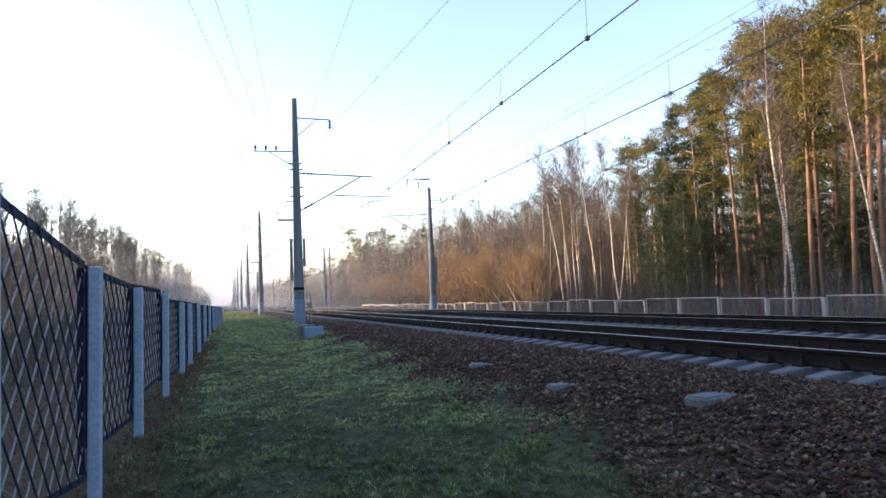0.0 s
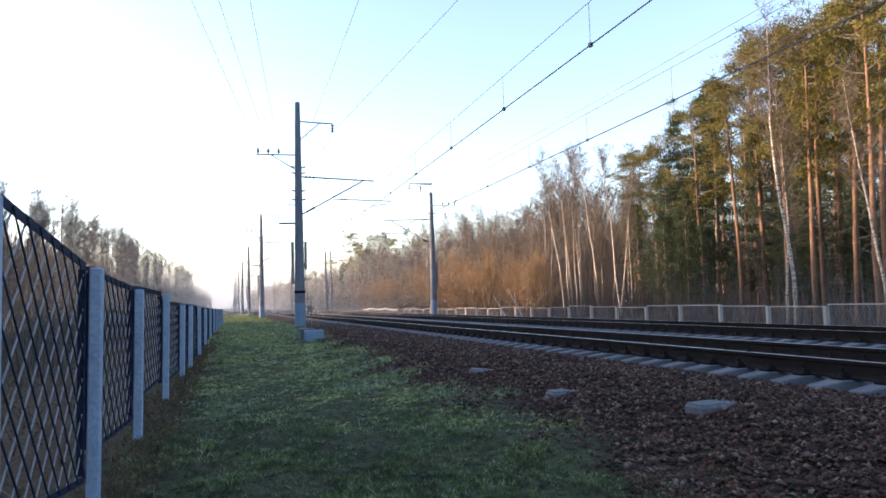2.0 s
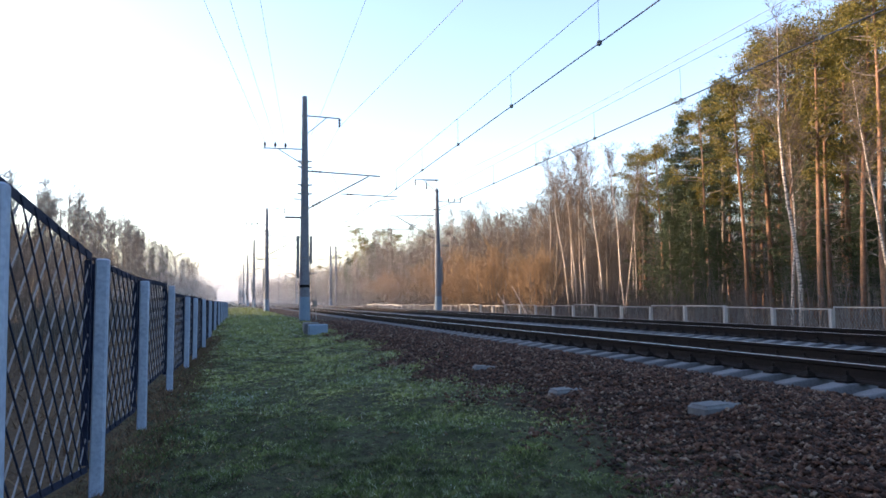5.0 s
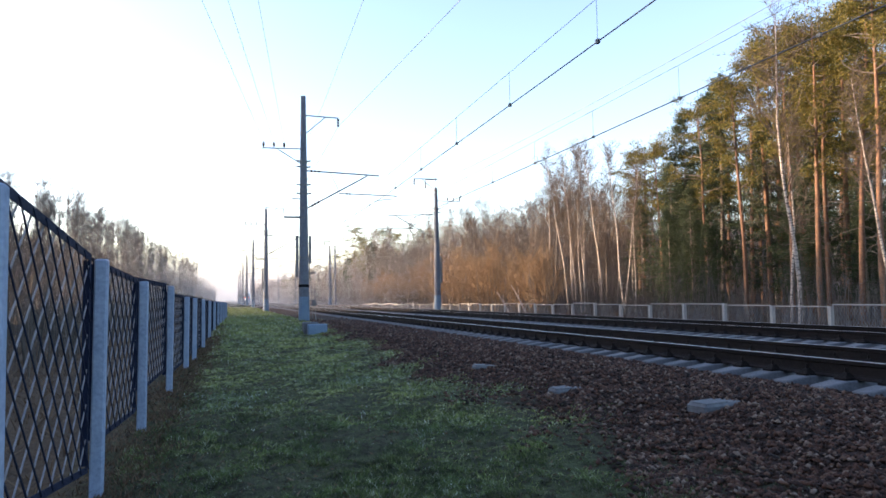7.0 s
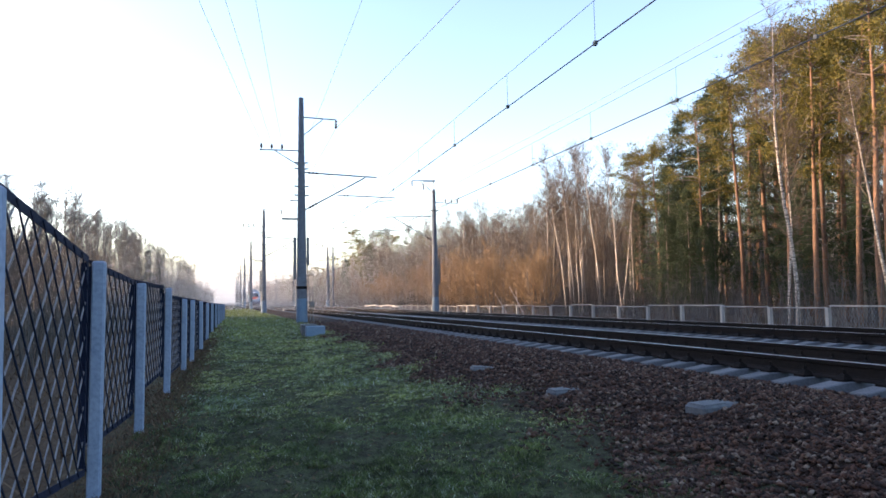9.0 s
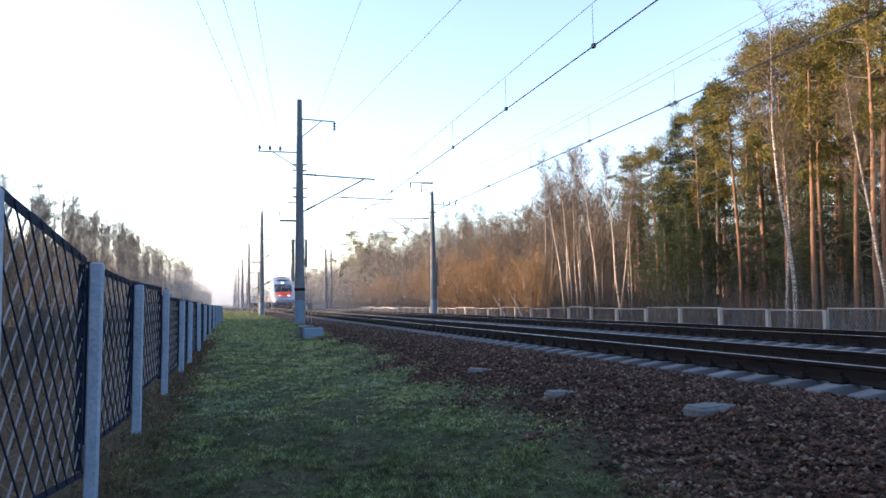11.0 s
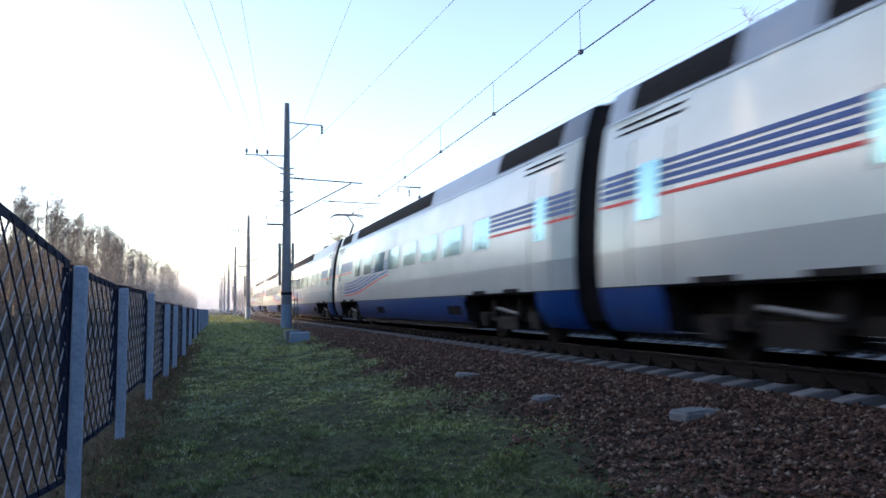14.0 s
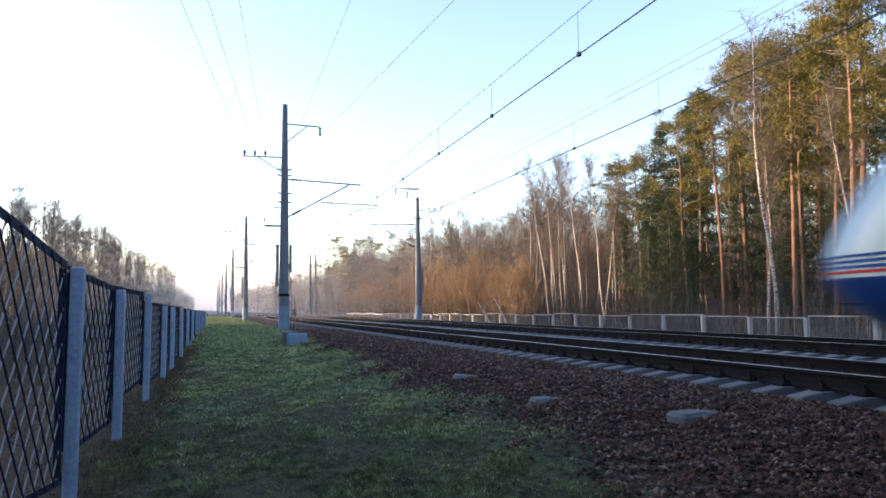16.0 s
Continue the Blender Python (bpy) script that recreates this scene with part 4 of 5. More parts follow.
    # farther woods along the line
    for k in range(56):
        i += 1
        y = 150 + k * 4.5 + rng.uniform(-3, 3)
        x = 29 + rng.uniform(0, 9)
        g, base = ((alders, 13), (alders, 13), (birches, 16), (spruces, 16), (pines, 19))[i % 5]
        g.plant(i, x, y, min(1.25, (skyline_height(x, y) + 0.7) * rng.uniform(0.75, 1.0) / base), rng.uniform(0, 360))
    # the strip behind the near fence
    for k in range(124):
        i += 1
        y = 30 + k * 1.45 + rng.uniform(-0.9, 0.9) if k < 100 else 176 + (k - 100) * 8
        x = -13.5 - rng.uniform(0, 5)
        greys.plant(i, x, y, (skyline_height(x, y) + 0.9) * rng.uniform(0.80, 1.02) / 12, rng.uniform(0, 360), rng.uniform(-2, 2))


woods()


def thicket(name, label, x0, x1, y0, y1, count, height, mat, seed, category="undergrowth", radius=0.02, low=0.35, sprays=6, tip=0.1, follow=False):
    """Dense bare stems and brush that nobody could count."""
    rng = np.random.default_rng(seed)
    x, y = rng.uniform(x0, x1, count), rng.uniform(y0, y1, count)
    z = ground_z(x, y) - 0.1
    h = height * rng.uniform(low, 1.0, count)
    if follow:
        h = np.minimum(h, np.array([skyline_height(a, b) + 0.6 for a, b in zip(x, y)]) * rng.uniform(0.62, 0.90, count))
    dx, dy = rng.normal(0, 0.14, count) * h, rng.normal(0, 0.14, count) * h
    main = np.stack([x, y, z, x + dx, y + dy, z + h, np.full(count, radius), np.full(count, radius * tip)], -1)
    v, q = prisms(main, 3)
    t = np.concatenate([q[:, [0, 1, 2]], q[:, [0, 2, 3]]])
    for k in range(sprays):
        f = rng.uniform(0.25, 1.0, count)
        p = np.stack([x + dx * f, y + dy * f, z + h * f], -1)
        a, l = rng.uniform(0, 6.283, count), h * rng.uniform(0.08, 0.3, count) * (1.2 - 0.7 * f)
        d = np.stack([np.cos(a) * 0.85, np.sin(a) * 0.85, rng.uniform(0.1, 1.0, count)], -1) * l[:, None]
        sv, st = slivers(p, d, radius * 0.5, rng)
        t = np.concatenate([t, st + len(v)])
        v = np.concatenate([v, sv])
    tagged(attach(name, raw_mesh(v, t, mat, name)), label, category, kind="stuff")


thicket("undergrowth", "dark brown bare brush under the forest", 21.5, 50, 8, 95, 6500, 3.4, BRUSH, 1)
thicket("undergrowth", "brown bare brush along the wood's edge", 22, 45, 95, 330, 5000, 4.0, BRUSH, 2)
thicket("undergrowth", "brown bare saplings filling the wood", 35, 54, 62, 150, 4200, 14.0, BRUSH, 8, "woods", 0.018, 0.4, 26, 0.1, True)
thicket("distant_woods", "brown bare saplings filling the farther wood", 31, 54, 120, 420, 4400, 18.0, BRUSH, 10, "woods", 0.026, 0.5, 26, 0.1, True)
thicket("distant_woods", "dense grey-brown stems of the wood behind", 55, 86, 5, 210, 6500, 15.0, BRUSH, 3, "woods", 0.07, 0.5, 8, 0.4, True)
thicket("undergrowth", "grey brush behind the near fence", -12, -3.5, 2, 160, 3800, 2.6, GREY_BRUSH, 4)
# Unseen stems, added to keep the low sun off the verge and train.
thicket("distant_woods", "tall grey stems added out of view to shade the line", -78, -42, -110, 74, 6600, 24.5, GREY_BRUSH, 5, "woods", 0.16, 0.80, 4, 0.6)
# Also out of view, kept low so that sun reaches the track.
thicket("distant_woods", "low grey stems added out of view, letting sun reach the track", -70, -42, 74, 140, 1300, 9.0, GREY_BRUSH, 13, "woods", 0.06, 0.5, 4, 0.4)
thicket("distant_woods", "grey stems of the wood behind the near fence", -78, -42, 140, 330, 4000, 22.0, GREY_BRUSH, 12, "woods", 0.13, 0.72, 6, 0.5, True)
thicket("undergrowth", "grey saplings of the wood behind the near fence", -26, -15, 10, 300, 1300, 6.0, GREY_BRUSH, 9, "woods", 0.016, 0.4, 14, 0.1, True)
thicket("distant_woods", "far hazy woods along the line", 28, 60, 420, 900, 4000, 22.0, BRUSH, 6, "woods", 0.12, 0.5, 10, 0.1, True)
thicket("distant_woods", "far hazy woods beyond the near fence", -40, -14, 300, 900, 3000, 18.0, GREY_BRUSH, 11, "woods", 0.10, 0.5, 10, 0.1, True)


def mist(name, label, y0, y1, thick, top, seed):
    """Morning mist over the line: pale flecks sized by distance for the camera, denser near the ground."""
    rng = np.random.default_rng(seed)
    width = 67.0
    size = lambda y: 0.00036 * y
    n = int(thick * width * top / (0.25 * 0.00036 ** 2) * (1 / y0 - 1 / y1))
    y = 1 / (1 / y0 - rng.random(n) * (1 / y0 - 1 / y1))
    x = rng.uniform(-22.0, 45.0, n)
    z = ground_z(x, y) + 0.3 + top * rng.random(n) ** 1.4
    d = rng.normal(0, 1, (n, 3))
    d /= np.linalg.norm(d, axis=1, keepdims=True)
    p = np.stack([x, y, z], -1)
    u = np.cross(d, rng.normal(0, 1, (n, 3)))
    u /= np.linalg.norm(u, axis=1, keepdims=True) + 1e-9
    w = (size(y) * rng.uniform(0.7, 1.3, n))[:, None]
    v = np.stack([p - u * w * 0.6, p + u * w * 0.6, p + d * w], 1).reshape(-1, 3)
    tagged(attach(name, raw_mesh(v, np.arange(n * 3).reshape(-1, 3), MIST, name)), label, "mist", kind="stuff")


mist("mist", "pale flecks standing for thin morning mist over the tracks", 60.0, 420.0, 0.0013, 11.0, 71)


def leaning_birch(x, y, dx, dy, top):
    """A broken birch stem leaning by the far fence."""
    t = tagged(empty("fallen_birch", pose(x, y, float(ground_z(x, y)))), "broken white birch stem leaning beside the far fence", "fallen tree", "fallen birches")
    part("stem", tube([(0, 0, -0.2), (dx * 0.5, dy * 0.5, top * 0.52), (dx, dy, top)], [0.07, 0.055, 0.03], 7), BARK_BIRCH, t)
    part("branch", tube([(dx * 0.6, dy * 0.6, top * 0.6), (dx * 0.5, dy * 0.5 + 0.5, top * 0.95)], [0.03, 0.012], 5), BARK_BIRCH, t)


leaning_birch(19.9, 43.6, -0.3, 2.6, 2.6)
leaning_birch(19.8, 46.2, -0.4, 2.4, 2.2)


# ---- the train ----
SECTION = ((0.34, 1.30), (0.45, 1.42), (0.70, 1.53), (1.00, 1.585), (1.04, 1.59), (1.30, 1.60), (1.60, 1.60), (2.0, 1.585), (2.4, 1.555), (2.8, 1.515), (3.2, 1.46), (3.5, 1.40),
           (3.70, 1.36), (3.76, 1.31), (4.0, 1.25), (4.24, 1.16), (4.33, 1.04), (4.40, 0.70), (4.43, 0.02))
NOSE = ((0.34, 1.15), (0.45, 0.75), (0.70, 0.28), (1.0, 0.0), (1.3, 0.03), (1.6, 0.20), (2.0, 0.58), (2.4, 1.10), (2.8, 1.75), (3.2, 2.50), (3.5, 3.0), (3.76, 3.4), (4.0, 3.8), (4.24, 4.4), (4.36, 4.9), (4.43, 5.6))


def half_width(z):
    return lerp(SECTION, z)


def nose_point(z, s, off=0.0):
    """A point of the cab's skin: z the height, s from -1 to 1 round the front; y is the distance behind the tip."""
    w, a = half_width(z), s * math.pi / 2
    bulge = 1.7 - 0.5 * float(smoothstep(1.5, 3.4, z))
    p = Vector((w * math.copysign(abs(math.sin(a)) ** 0.8, a), lerp(NOSE, z) + bulge * (1 - math.cos(a) ** 0.9), z))
    return p if not off else p + Vector((math.sin(a) * off, -math.cos(a) * off, off * 0.6))


def side_point(z, y, side, off=0.006):
    return Vector((side * (half_width(z) + off), y, z))


def sheet(rows):
    """A mesh grid from rows of points."""
    g, w = Geo(), len(rows[0])
    f = [(i * w + k, i * w + k + 1, (i + 1) * w + k + 1, (i + 1) * w + k) for i in range(len(rows) - 1) for k in range(w - 1)]
    return g.add([p for r in rows for p in r], f)


def side_patch(y0, y1, z0, z1, side, off=0.006, nz=6, ny=1):
    zs = [z0 + (z1 - z0) * i / nz for i in range(nz + 1)]
    return sheet([[side_point(z, y0 + (y1 - y0) * k / ny, side, off) for k in range(ny + 1)] for z in zs])


def stripe(path, height, side, off=0.007, taper=False):
    """A band along the side whose middle follows (y, z) points."""
    def thick(y):
        return height * (0.4 + 0.6 * float(smoothstep(2.0, 7.0, y))) / 2 if taper else height / 2

    return sheet([[side_point(z - thick(y), y, side, off) for y, z in path], [side_point(z + thick(y), y, side, off) for y, z in path]])


def body_mesh(length, nose):
    """Car body shell: blue skirt, grey band, silver sides, grey roof."""
    zs = sorted({z for z, w in SECTION} | {z for z, y in NOSE} | {1.03, 1.06})
    rows = []
    for z in zs:
        w = half_width(z)
        if nose:
            arc = [nose_point(z, -1 + 2 * k / 28) for k in range(29)]
            ys = [length, length - 1.6, length - 5.6] + [max(v, arc[0].y + e) for v, e in ((7.4, 0.04), (3.4, 0.02))]
            rows.append([Vector((-w, y, z)) for y in ys] + arc + [Vector((w, y, z)) for y in ys[::-1]])
        else:
            ys = [0.0, 1.6, 5.6, length - 5.6, length - 1.6, length]
            rows.append([(0, 0.0, z)] + [(-w, y, z) for y in ys] + [(0, length, z)] + [(w, y, z) for y in ys[::-1]] + [(0, 0.0, z)])
    w = len(rows[0])
    wells = (1, 3, w - 5, w - 3) if nose else (2, 4, 9, 11)
    ends = () if nose else (0, 6, 7, 13)
    g, mi = Geo(), []
    g.v = [tuple(p) for r in rows for p in r]
    for i in range(len(zs) - 1):
        z = (zs[i] + zs[i + 1]) / 2
        for k in range(w - 1):
            if z < 1.03 and k in wells:
                continue
            g.f.append((i * w + k, i * w + k + 1, (i + 1) * w + k + 1, (i + 1) * w + k))
            front = nose and 9 <= k <= w - 11
            mi.append(5 if k in ends else 0 if z < 1.04 else 1 if z < 1.59 and not nose else 3 if z > 3.73 else 4 if front else 2)
    me = mesh_of(g.v, g.f, [SKIRT, GREY_BAND, SILVER, ROOF_GREY, NOSE_BLUE, BLACK], "car_body", True)
    me.polygons.foreach_set("material_index", mi)
    return me


def bogie(parent, y):
    """A bogie: frame, dampers and axle boxes with its wheels."""
    g = Geo()
    for s in (-1, 1):
        g.box(s * 1.12 - 0.08, y - 1.9, 0.42, s * 1.12 + 0.08, y + 1.9, 0.62, 0.03)
        for d in (-1.35, 1.35):
            g.box(s * 1.18 - 0.12, y + d - 0.2, 0.30, s * 1.18 + 0.12, y + d + 0.2, 0.62, 0.04)
            g.tube([(s * 1.25, y + d * 0.5, 0.5), (s * 1.25, y + d * 0.5, 0.95)], 0.11, 8)
        g.box(s * 1.0 - 0.3, y - 0.5, 0.25, s * 1.0 + 0.3, y + 0.5, 0.55, 0.03)
    b = part("bogie", g, BOGIE, parent, "dark dirty steel bogie")
    for s in (-1, 1):
        part("damper", Geo().tube([(s * 1.34, y - 0.6, 0.60), (s * 1.34, y + 0.4, 0.72)], 0.04, 8), STEEL, parent, "grey damper rod")
        for d in (-1.35, 1.35):
            part("wheel", Geo().tube([(s * 0.72, y + d, 0.445), (s * 0.74, y + d, 0.445), (s * 0.86, y + d, 0.445)], [0.47, 0.445, 0.445], 20), BOGIE, parent)


def bogie_bay(parent, y):
    """The black well over a bogie, behind the cut in the skirt."""
    g = Geo().box(-1.56, y - 2.0, 1.0, 1.56, y + 2.0, 1.04)
    for d in (-2.0, 1.96):
        g.box(-1.5, y + d, 0.40, 1.5, y + d + 0.04, 1.0)
    part("bogie_well", g.box(-0.6, y - 1.96, 0.55, 0.6, y + 1.96, 1.0), BLACK, parent, "black opening round the bogie")
    for s in (-1, 1):
        for d in (-1.3, 0.5):
            part("axle_cover", side_patch(y + d, y + d + 0.8, 1.045, 1.12, s, 0.02, 1), BOGIE, parent)


def window(parent, y, side, width=1.45, z0=2.08, z1=2.80):
    part("window", side_patch(y - width / 2, y + width / 2, z0, z1, side, 0.012), GLASS, parent)
    g = Geo()
    fr = 0.05
    for a in (side_patch(y - width / 2 - fr, y + width / 2 + fr, z1, z1 + fr, side, 0.01, 1), side_patch(y - width / 2 - fr, y + width / 2 + fr, z0 - fr, z0, side, 0.01, 1),
              side_patch(y - width / 2 - fr, y - width / 2, z0, z1, side, 0.01, 2), side_patch(y + width / 2, y + width / 2 + fr, z0, z1, side, 0.01, 2)):
        g.add(a.v, a.f)
    part("window_seal", g, GREY_BAND, parent)


def car_door(parent, y, side):
    part("door", side_patch(y - 0.45, y + 0.45, 1.62, 3.25, side, 0.004, 8), SILVER, parent)
    part("door_window", side_patch(y - 0.24, y + 0.24, 2.0, 2.85, side, 0.02), GLASS, parent)
    g = Geo()
    for a in (side_patch(y - 0.48, y - 0.45, 1.08, 3.28, side, 0.012), side_patch(y + 0.45, y + 0.48, 1.08, 3.28, side, 0.012), side_patch(y - 0.7, y + 0.9, 3.42, 3.46, side, 0.012, 1), side_patch(y - 0.7, y + 0.9, 3.54, 3.58, side, 0.012, 1)):
        g.add(a.v, a.f)
    part("door_seam", g, BLACK, parent)


def stripes(parent, path, side, count=4, step=0.135, label=""):
    """Blue bands over a red one."""
    part("red_stripe", stripe(path, 0.055, side), STRIPE_RED, parent)
    for i in range(count):
        part("blue_stripe", stripe([(y, z + 0.13 + i * step * 0.8) for k, (y, z) in enumerate(path)], 0.07, side), STRIPE_BLUE, parent)


def roof_unit(parent, y0, y1, name="roof_louvre", mat=None, w=1.25, z0=3.80, z1=4.25):
    for s in (-1, 1):
        part(name, side_patch(y0, y1, z0, z1, s, 0.012, 3), mat or BLACK, parent, "dark louvred roof opening")


def middle_car(train, y, length, kind):
    car = attach("passenger_car", body_mesh(length - 0.76, False), train, pose(0, y + 0.38, 0), "silver car with a grey band and blue skirt")
    n = length - 0.76
    for yb in (3.6, n - 3.6):
        bogie_bay(car, yb)
        bogie(car, yb)
    for s in (-1, 1):
        part("gutter", side_patch(0, n, 3.69, 3.74, s, 0.012, 1), GREY_BAND, car)
        for yd in (1.35, n - 1.35):
            car_door(car, yd, s)
        for k in range(8):
            window(car, 4.4 + k * 2.05, s, 1.45 if k not in (0, 7) else 1.0)
        stripes(car, [(0.1, 2.32), (2.2, 2.32), (4.3, 2.32)], s)
        end, way = {0: (n - 2.8, -1), 1: (n - 12.5, -1), 3: (n - 12.0, 1), 2: (3.0, 1)}[kind]
        stripes(car, sorted((end + way * d, z) for d, z in ((0.0, 1.30), (1.2, 1.31), (2.6, 1.36), (4.0, 1.48), (5.4, 1.64), (6.8, 1.80), (8.2, 1.92))), s, 4, 0.17)
        back = [(n - 9.0, 2.32), (n - 4.5, 2.32), (n - 0.1, 2.32)]
        stripes(car, back, s) if kind in (1, 3) else stripes(car, [(n - 4.3, 2.32), (n - 2.2, 2.32), (n - 0.1, 2.32)], s)
        for k in (5.9, 14.1):
            part("skirt_hatch", side_patch(k, k + 1.1, 0.55, 0.78, s, 0.014, 1), BLACK, car)
        part("skirt_seam", side_patch(0, n, 1.03, 1.045, s, 0.009, 1), BLACK, car)
    roof_unit(car, 9.0, 20.0)
    roof_unit(car, 21.3, 23.6)
    if kind in (2, 3):
        pantograph(car, 3.6, kind == 3)
    else:
        roof_unit(car, 0.9, 3.9)
    bellows(car, n)
    underframe(car, 5.8, n - 5.8)
    return car


def underframe(car, y0, y1):
    """Boxes of equipment hung under the floor between the bogies."""
    g = Geo().box(-1.2, y0, 0.20, 1.2, y1, 0.75, 0.04)
    part("underfloor_box", g, BOGIE, car, "dark underfloor equipment")
    part("floor_beam", Geo().box(-0.95, y0 - 5.0, 0.5, 0.95, y1 + 5.0, 0.9), BOGIE, car) if y1 - y0 > 3 else None


def bellows(car, n):
    rows = []
    for k in range(9):
        off = -0.10 - (0.07 if k % 2 else 0.0)
        rows.append([(sx * (half_width(z) + off), n + 0.095 * k, z - (0.05 if z > 3.9 else 0)) for sx, z in [(-1, 0.5), (-1, 1.6), (-1, 2.8), (-1, 3.6), (-1, 4.2), (1, 4.2), (1, 3.6), (1, 2.8), (1, 1.6), (1, 0.5)]])
    part("gangway_bellows", sheet(rows), BLACK, car, "black ribbed gangway bellows")


def pantograph(car, y, raised):
    g = Geo().box(-0.75, y - 1.0, 4.46, 0.75, y + 1.0, 4.52, 0.01)
    for sx in (-0.6, 0.6):
        for sy in (-0.8, 0.8):
            g.tube([(sx, y + sy, 4.25), (sx, y + sy, 4.48)], 0.06, 6)
    part("pantograph_base", g, STEEL, car)
    knee, head = (5.35, 6.13) if raised else (4.68, 4.78)
    ky, hy = (y - 1.3, y + 0.4) if raised else (y - 1.7, y + 0.3)
    part("lower_arm", Geo().tube([(0, y + 0.7, 4.5), (0, ky, knee)], 0.06, 6), STEEL, car)
    part("upper_arm", Geo().tube([(0, ky, knee), (0, hy, head - 0.05)], 0.045, 6), STEEL, car)
    for d in (-0.28, 0.28):
        part("collector_strip", Geo().tube([(-0.98, hy + d, head - 0.2), (-0.85, hy + d, head - 0.06), (-0.6, hy + d, head), (0.6, hy + d, head), (0.85, hy + d, head - 0.06), (0.98, hy + d, head - 0.2)], 0.035, 6), STEEL, car)
    for x in (-0.45, 0.45):
        part("head_bracket", Geo().tube([(x, hy - 0.3, head - 0.03), (x, hy + 0.3, head - 0.03)], 0.025, 6), STEEL, car)
    part("roof_breaker_box", Geo().box(-0.8, y + 3.2, 4.2, 0.5, y + 4.6, 4.58, 0.05), BOGIE, car, "dark roof equipment")
    for k in range(4):
        part("roof_insulator", Geo().turned(-0.6 + 0.4 * k, y + 2.3, ((4.22, 0.06), (4.34, 0.10), (4.40, 0.06), (4.48, 0.10), (4.58, 0.05)), 8), INSULATOR, car)


def end_car(train, m, length):
    """A cab car: long sloping nose, orange band with lamps, wide windscreen."""
    car = attach("cab_car", body_mesh(length - 0.38, True), train, m, "cab car with pale blue nose and orange band")
    n = length - 0.38

    def skin(z0, z1, s0, s1, off, nz=8, ns=14, top=None):
        rows = []
        for i in range(nz + 1):
            k = i / nz
            a, b = s0, s1
            if top:
                a, b = s0 + (top[0] - s0) * k, s1 + (top[1] - s1) * k
            rows.append([nose_point(z0 + (z1 - z0) * k, a + (b - a) * j / ns, off) for j in range(ns + 1)])
        return sheet(rows)

    part("orange_band", skin(1.69, 2.34, -0.35, 0.35, 0.012, top=(-0.45, 0.45)), ORANGE, car, "bright orange warning band", smooth=True)
    part("windscreen", skin(2.34, 3.42, -0.46, 0.46, 0.014, top=(-0.51, 0.51)), SCREEN, car, "dark curved windscreen", smooth=True)
    part("wiper", Geo().tube([nose_point(2.38, -0.22, 0.04), nose_point(2.46, 0.06, 0.045)], 0.02, 5).tube([nose_point(2.38, 0.2, 0.04), nose_point(2.46, 0.45, 0.045)], 0.02, 5), BLACK, car)
    for s in (-1, 1):
        a, b = sorted((s * 0.10, s * 0.32))
        part("lamp_glass", skin(1.75, 1.98, a, b, 0.022, 3, 4), LENS, car, smooth=True)
        a, b = sorted((s * 0.16, s * 0.215))
        part("headlight", skin(1.81, 1.88, a, b, 0.034, 3, 3), HEADLIGHT, car, "lit headlight")
        part("buffer_mark", skin(1.42, 1.49, -0.14, 0.30, 0.01, 2, 8), PALE_BLUE, car) if s > 0 else None
    part("top_light", skin(3.57, 3.64, -0.045, 0.045, 0.03, 2, 3), HEADLIGHT, car, "lit top lamp")
    for i, z in enumerate((1.075, 1.125, 1.18, 1.235)):
        part("nose_stripe", skin(z, z + 0.028, -1, 1, 0.008, 1, 28), STRIPE_BLUE if i else STRIPE_RED, car)
    # Black patch paints the shade under the nose onto the skirt.
    part("nose_shadow_gap", skin(0.36, 0.78, -0.62, 0.62, 0.01, 4, 12), BLACK, car)
    for s in (-1, 1):
        part("gutter", side_patch(5.4, n, 3.69, 3.74, s, 0.012, 1), GREY_BAND, car)
        part("grey_panel", side_patch(9.8, n, 1.06, 1.60, s, 0.006, 3), GREY_BAND, car)
        glass = [side_point(z, y, s, 0.014) for y, z in ((3.35, 2.50), (4.75, 2.50), (4.75, 3.10), (4.15, 3.22))]
        part("cab_side_window", Geo().add(glass, [(0, 1, 2, 3)]), SCREEN, car, "dark slanted cab side window")
        rim = [side_point(z, y, s, 0.010) for y, z in ((3.15, 2.42), (4.83, 2.42), (4.83, 3.18), (4.10, 3.31))]
        part("cab_window_seal", Geo().add(rim, [(0, 1, 2, 3)]), GREY_BAND, car)
        part("cab_door", side_patch(5.0, 5.7, 1.70, 3.25, s, 0.004, 6), SILVER, car)
        part("side_camera", Geo().box(s * 1.48 - 0.08, 6.1, 2.85, s * 1.48 + 0.12, 6.4, 3.08, 0.03), BLACK, car)
        wave = [(1.75, 1.09), (2.4, 1.14), (3.5, 1.24), (4.8, 1.40), (6.0, 1.52), (7.2, 1.58), (8.4, 1.60), (9.6, 1.56), (10.8, 1.50), (12.2, 1.46), (13.6, 1.45), (14.0, 1.50)]
        part("red_stripe", stripe(wave, 0.06, s, 0.007, True), STRIPE_RED, car)
        for i in range(4):
            part("blue_stripe", stripe([(y, z + 0.12 + i * 0.19 * (0.28 + 0.72 * smoothstep(2.0, 7.0, y))) for y, z in wave], 0.085, s, 0.007, True), STRIPE_BLUE, car)
        for k in range(8):
            window(car, 8.2 + k * 2.0, s, 1.2 if k else 0.7, 2.1, 2.76)
        car_door(car, n - 1.35, s)
        stripes(car, [(n - 9.0, 2.32), (n - 4.5, 2.32), (n - 0.1, 2.32)], s)
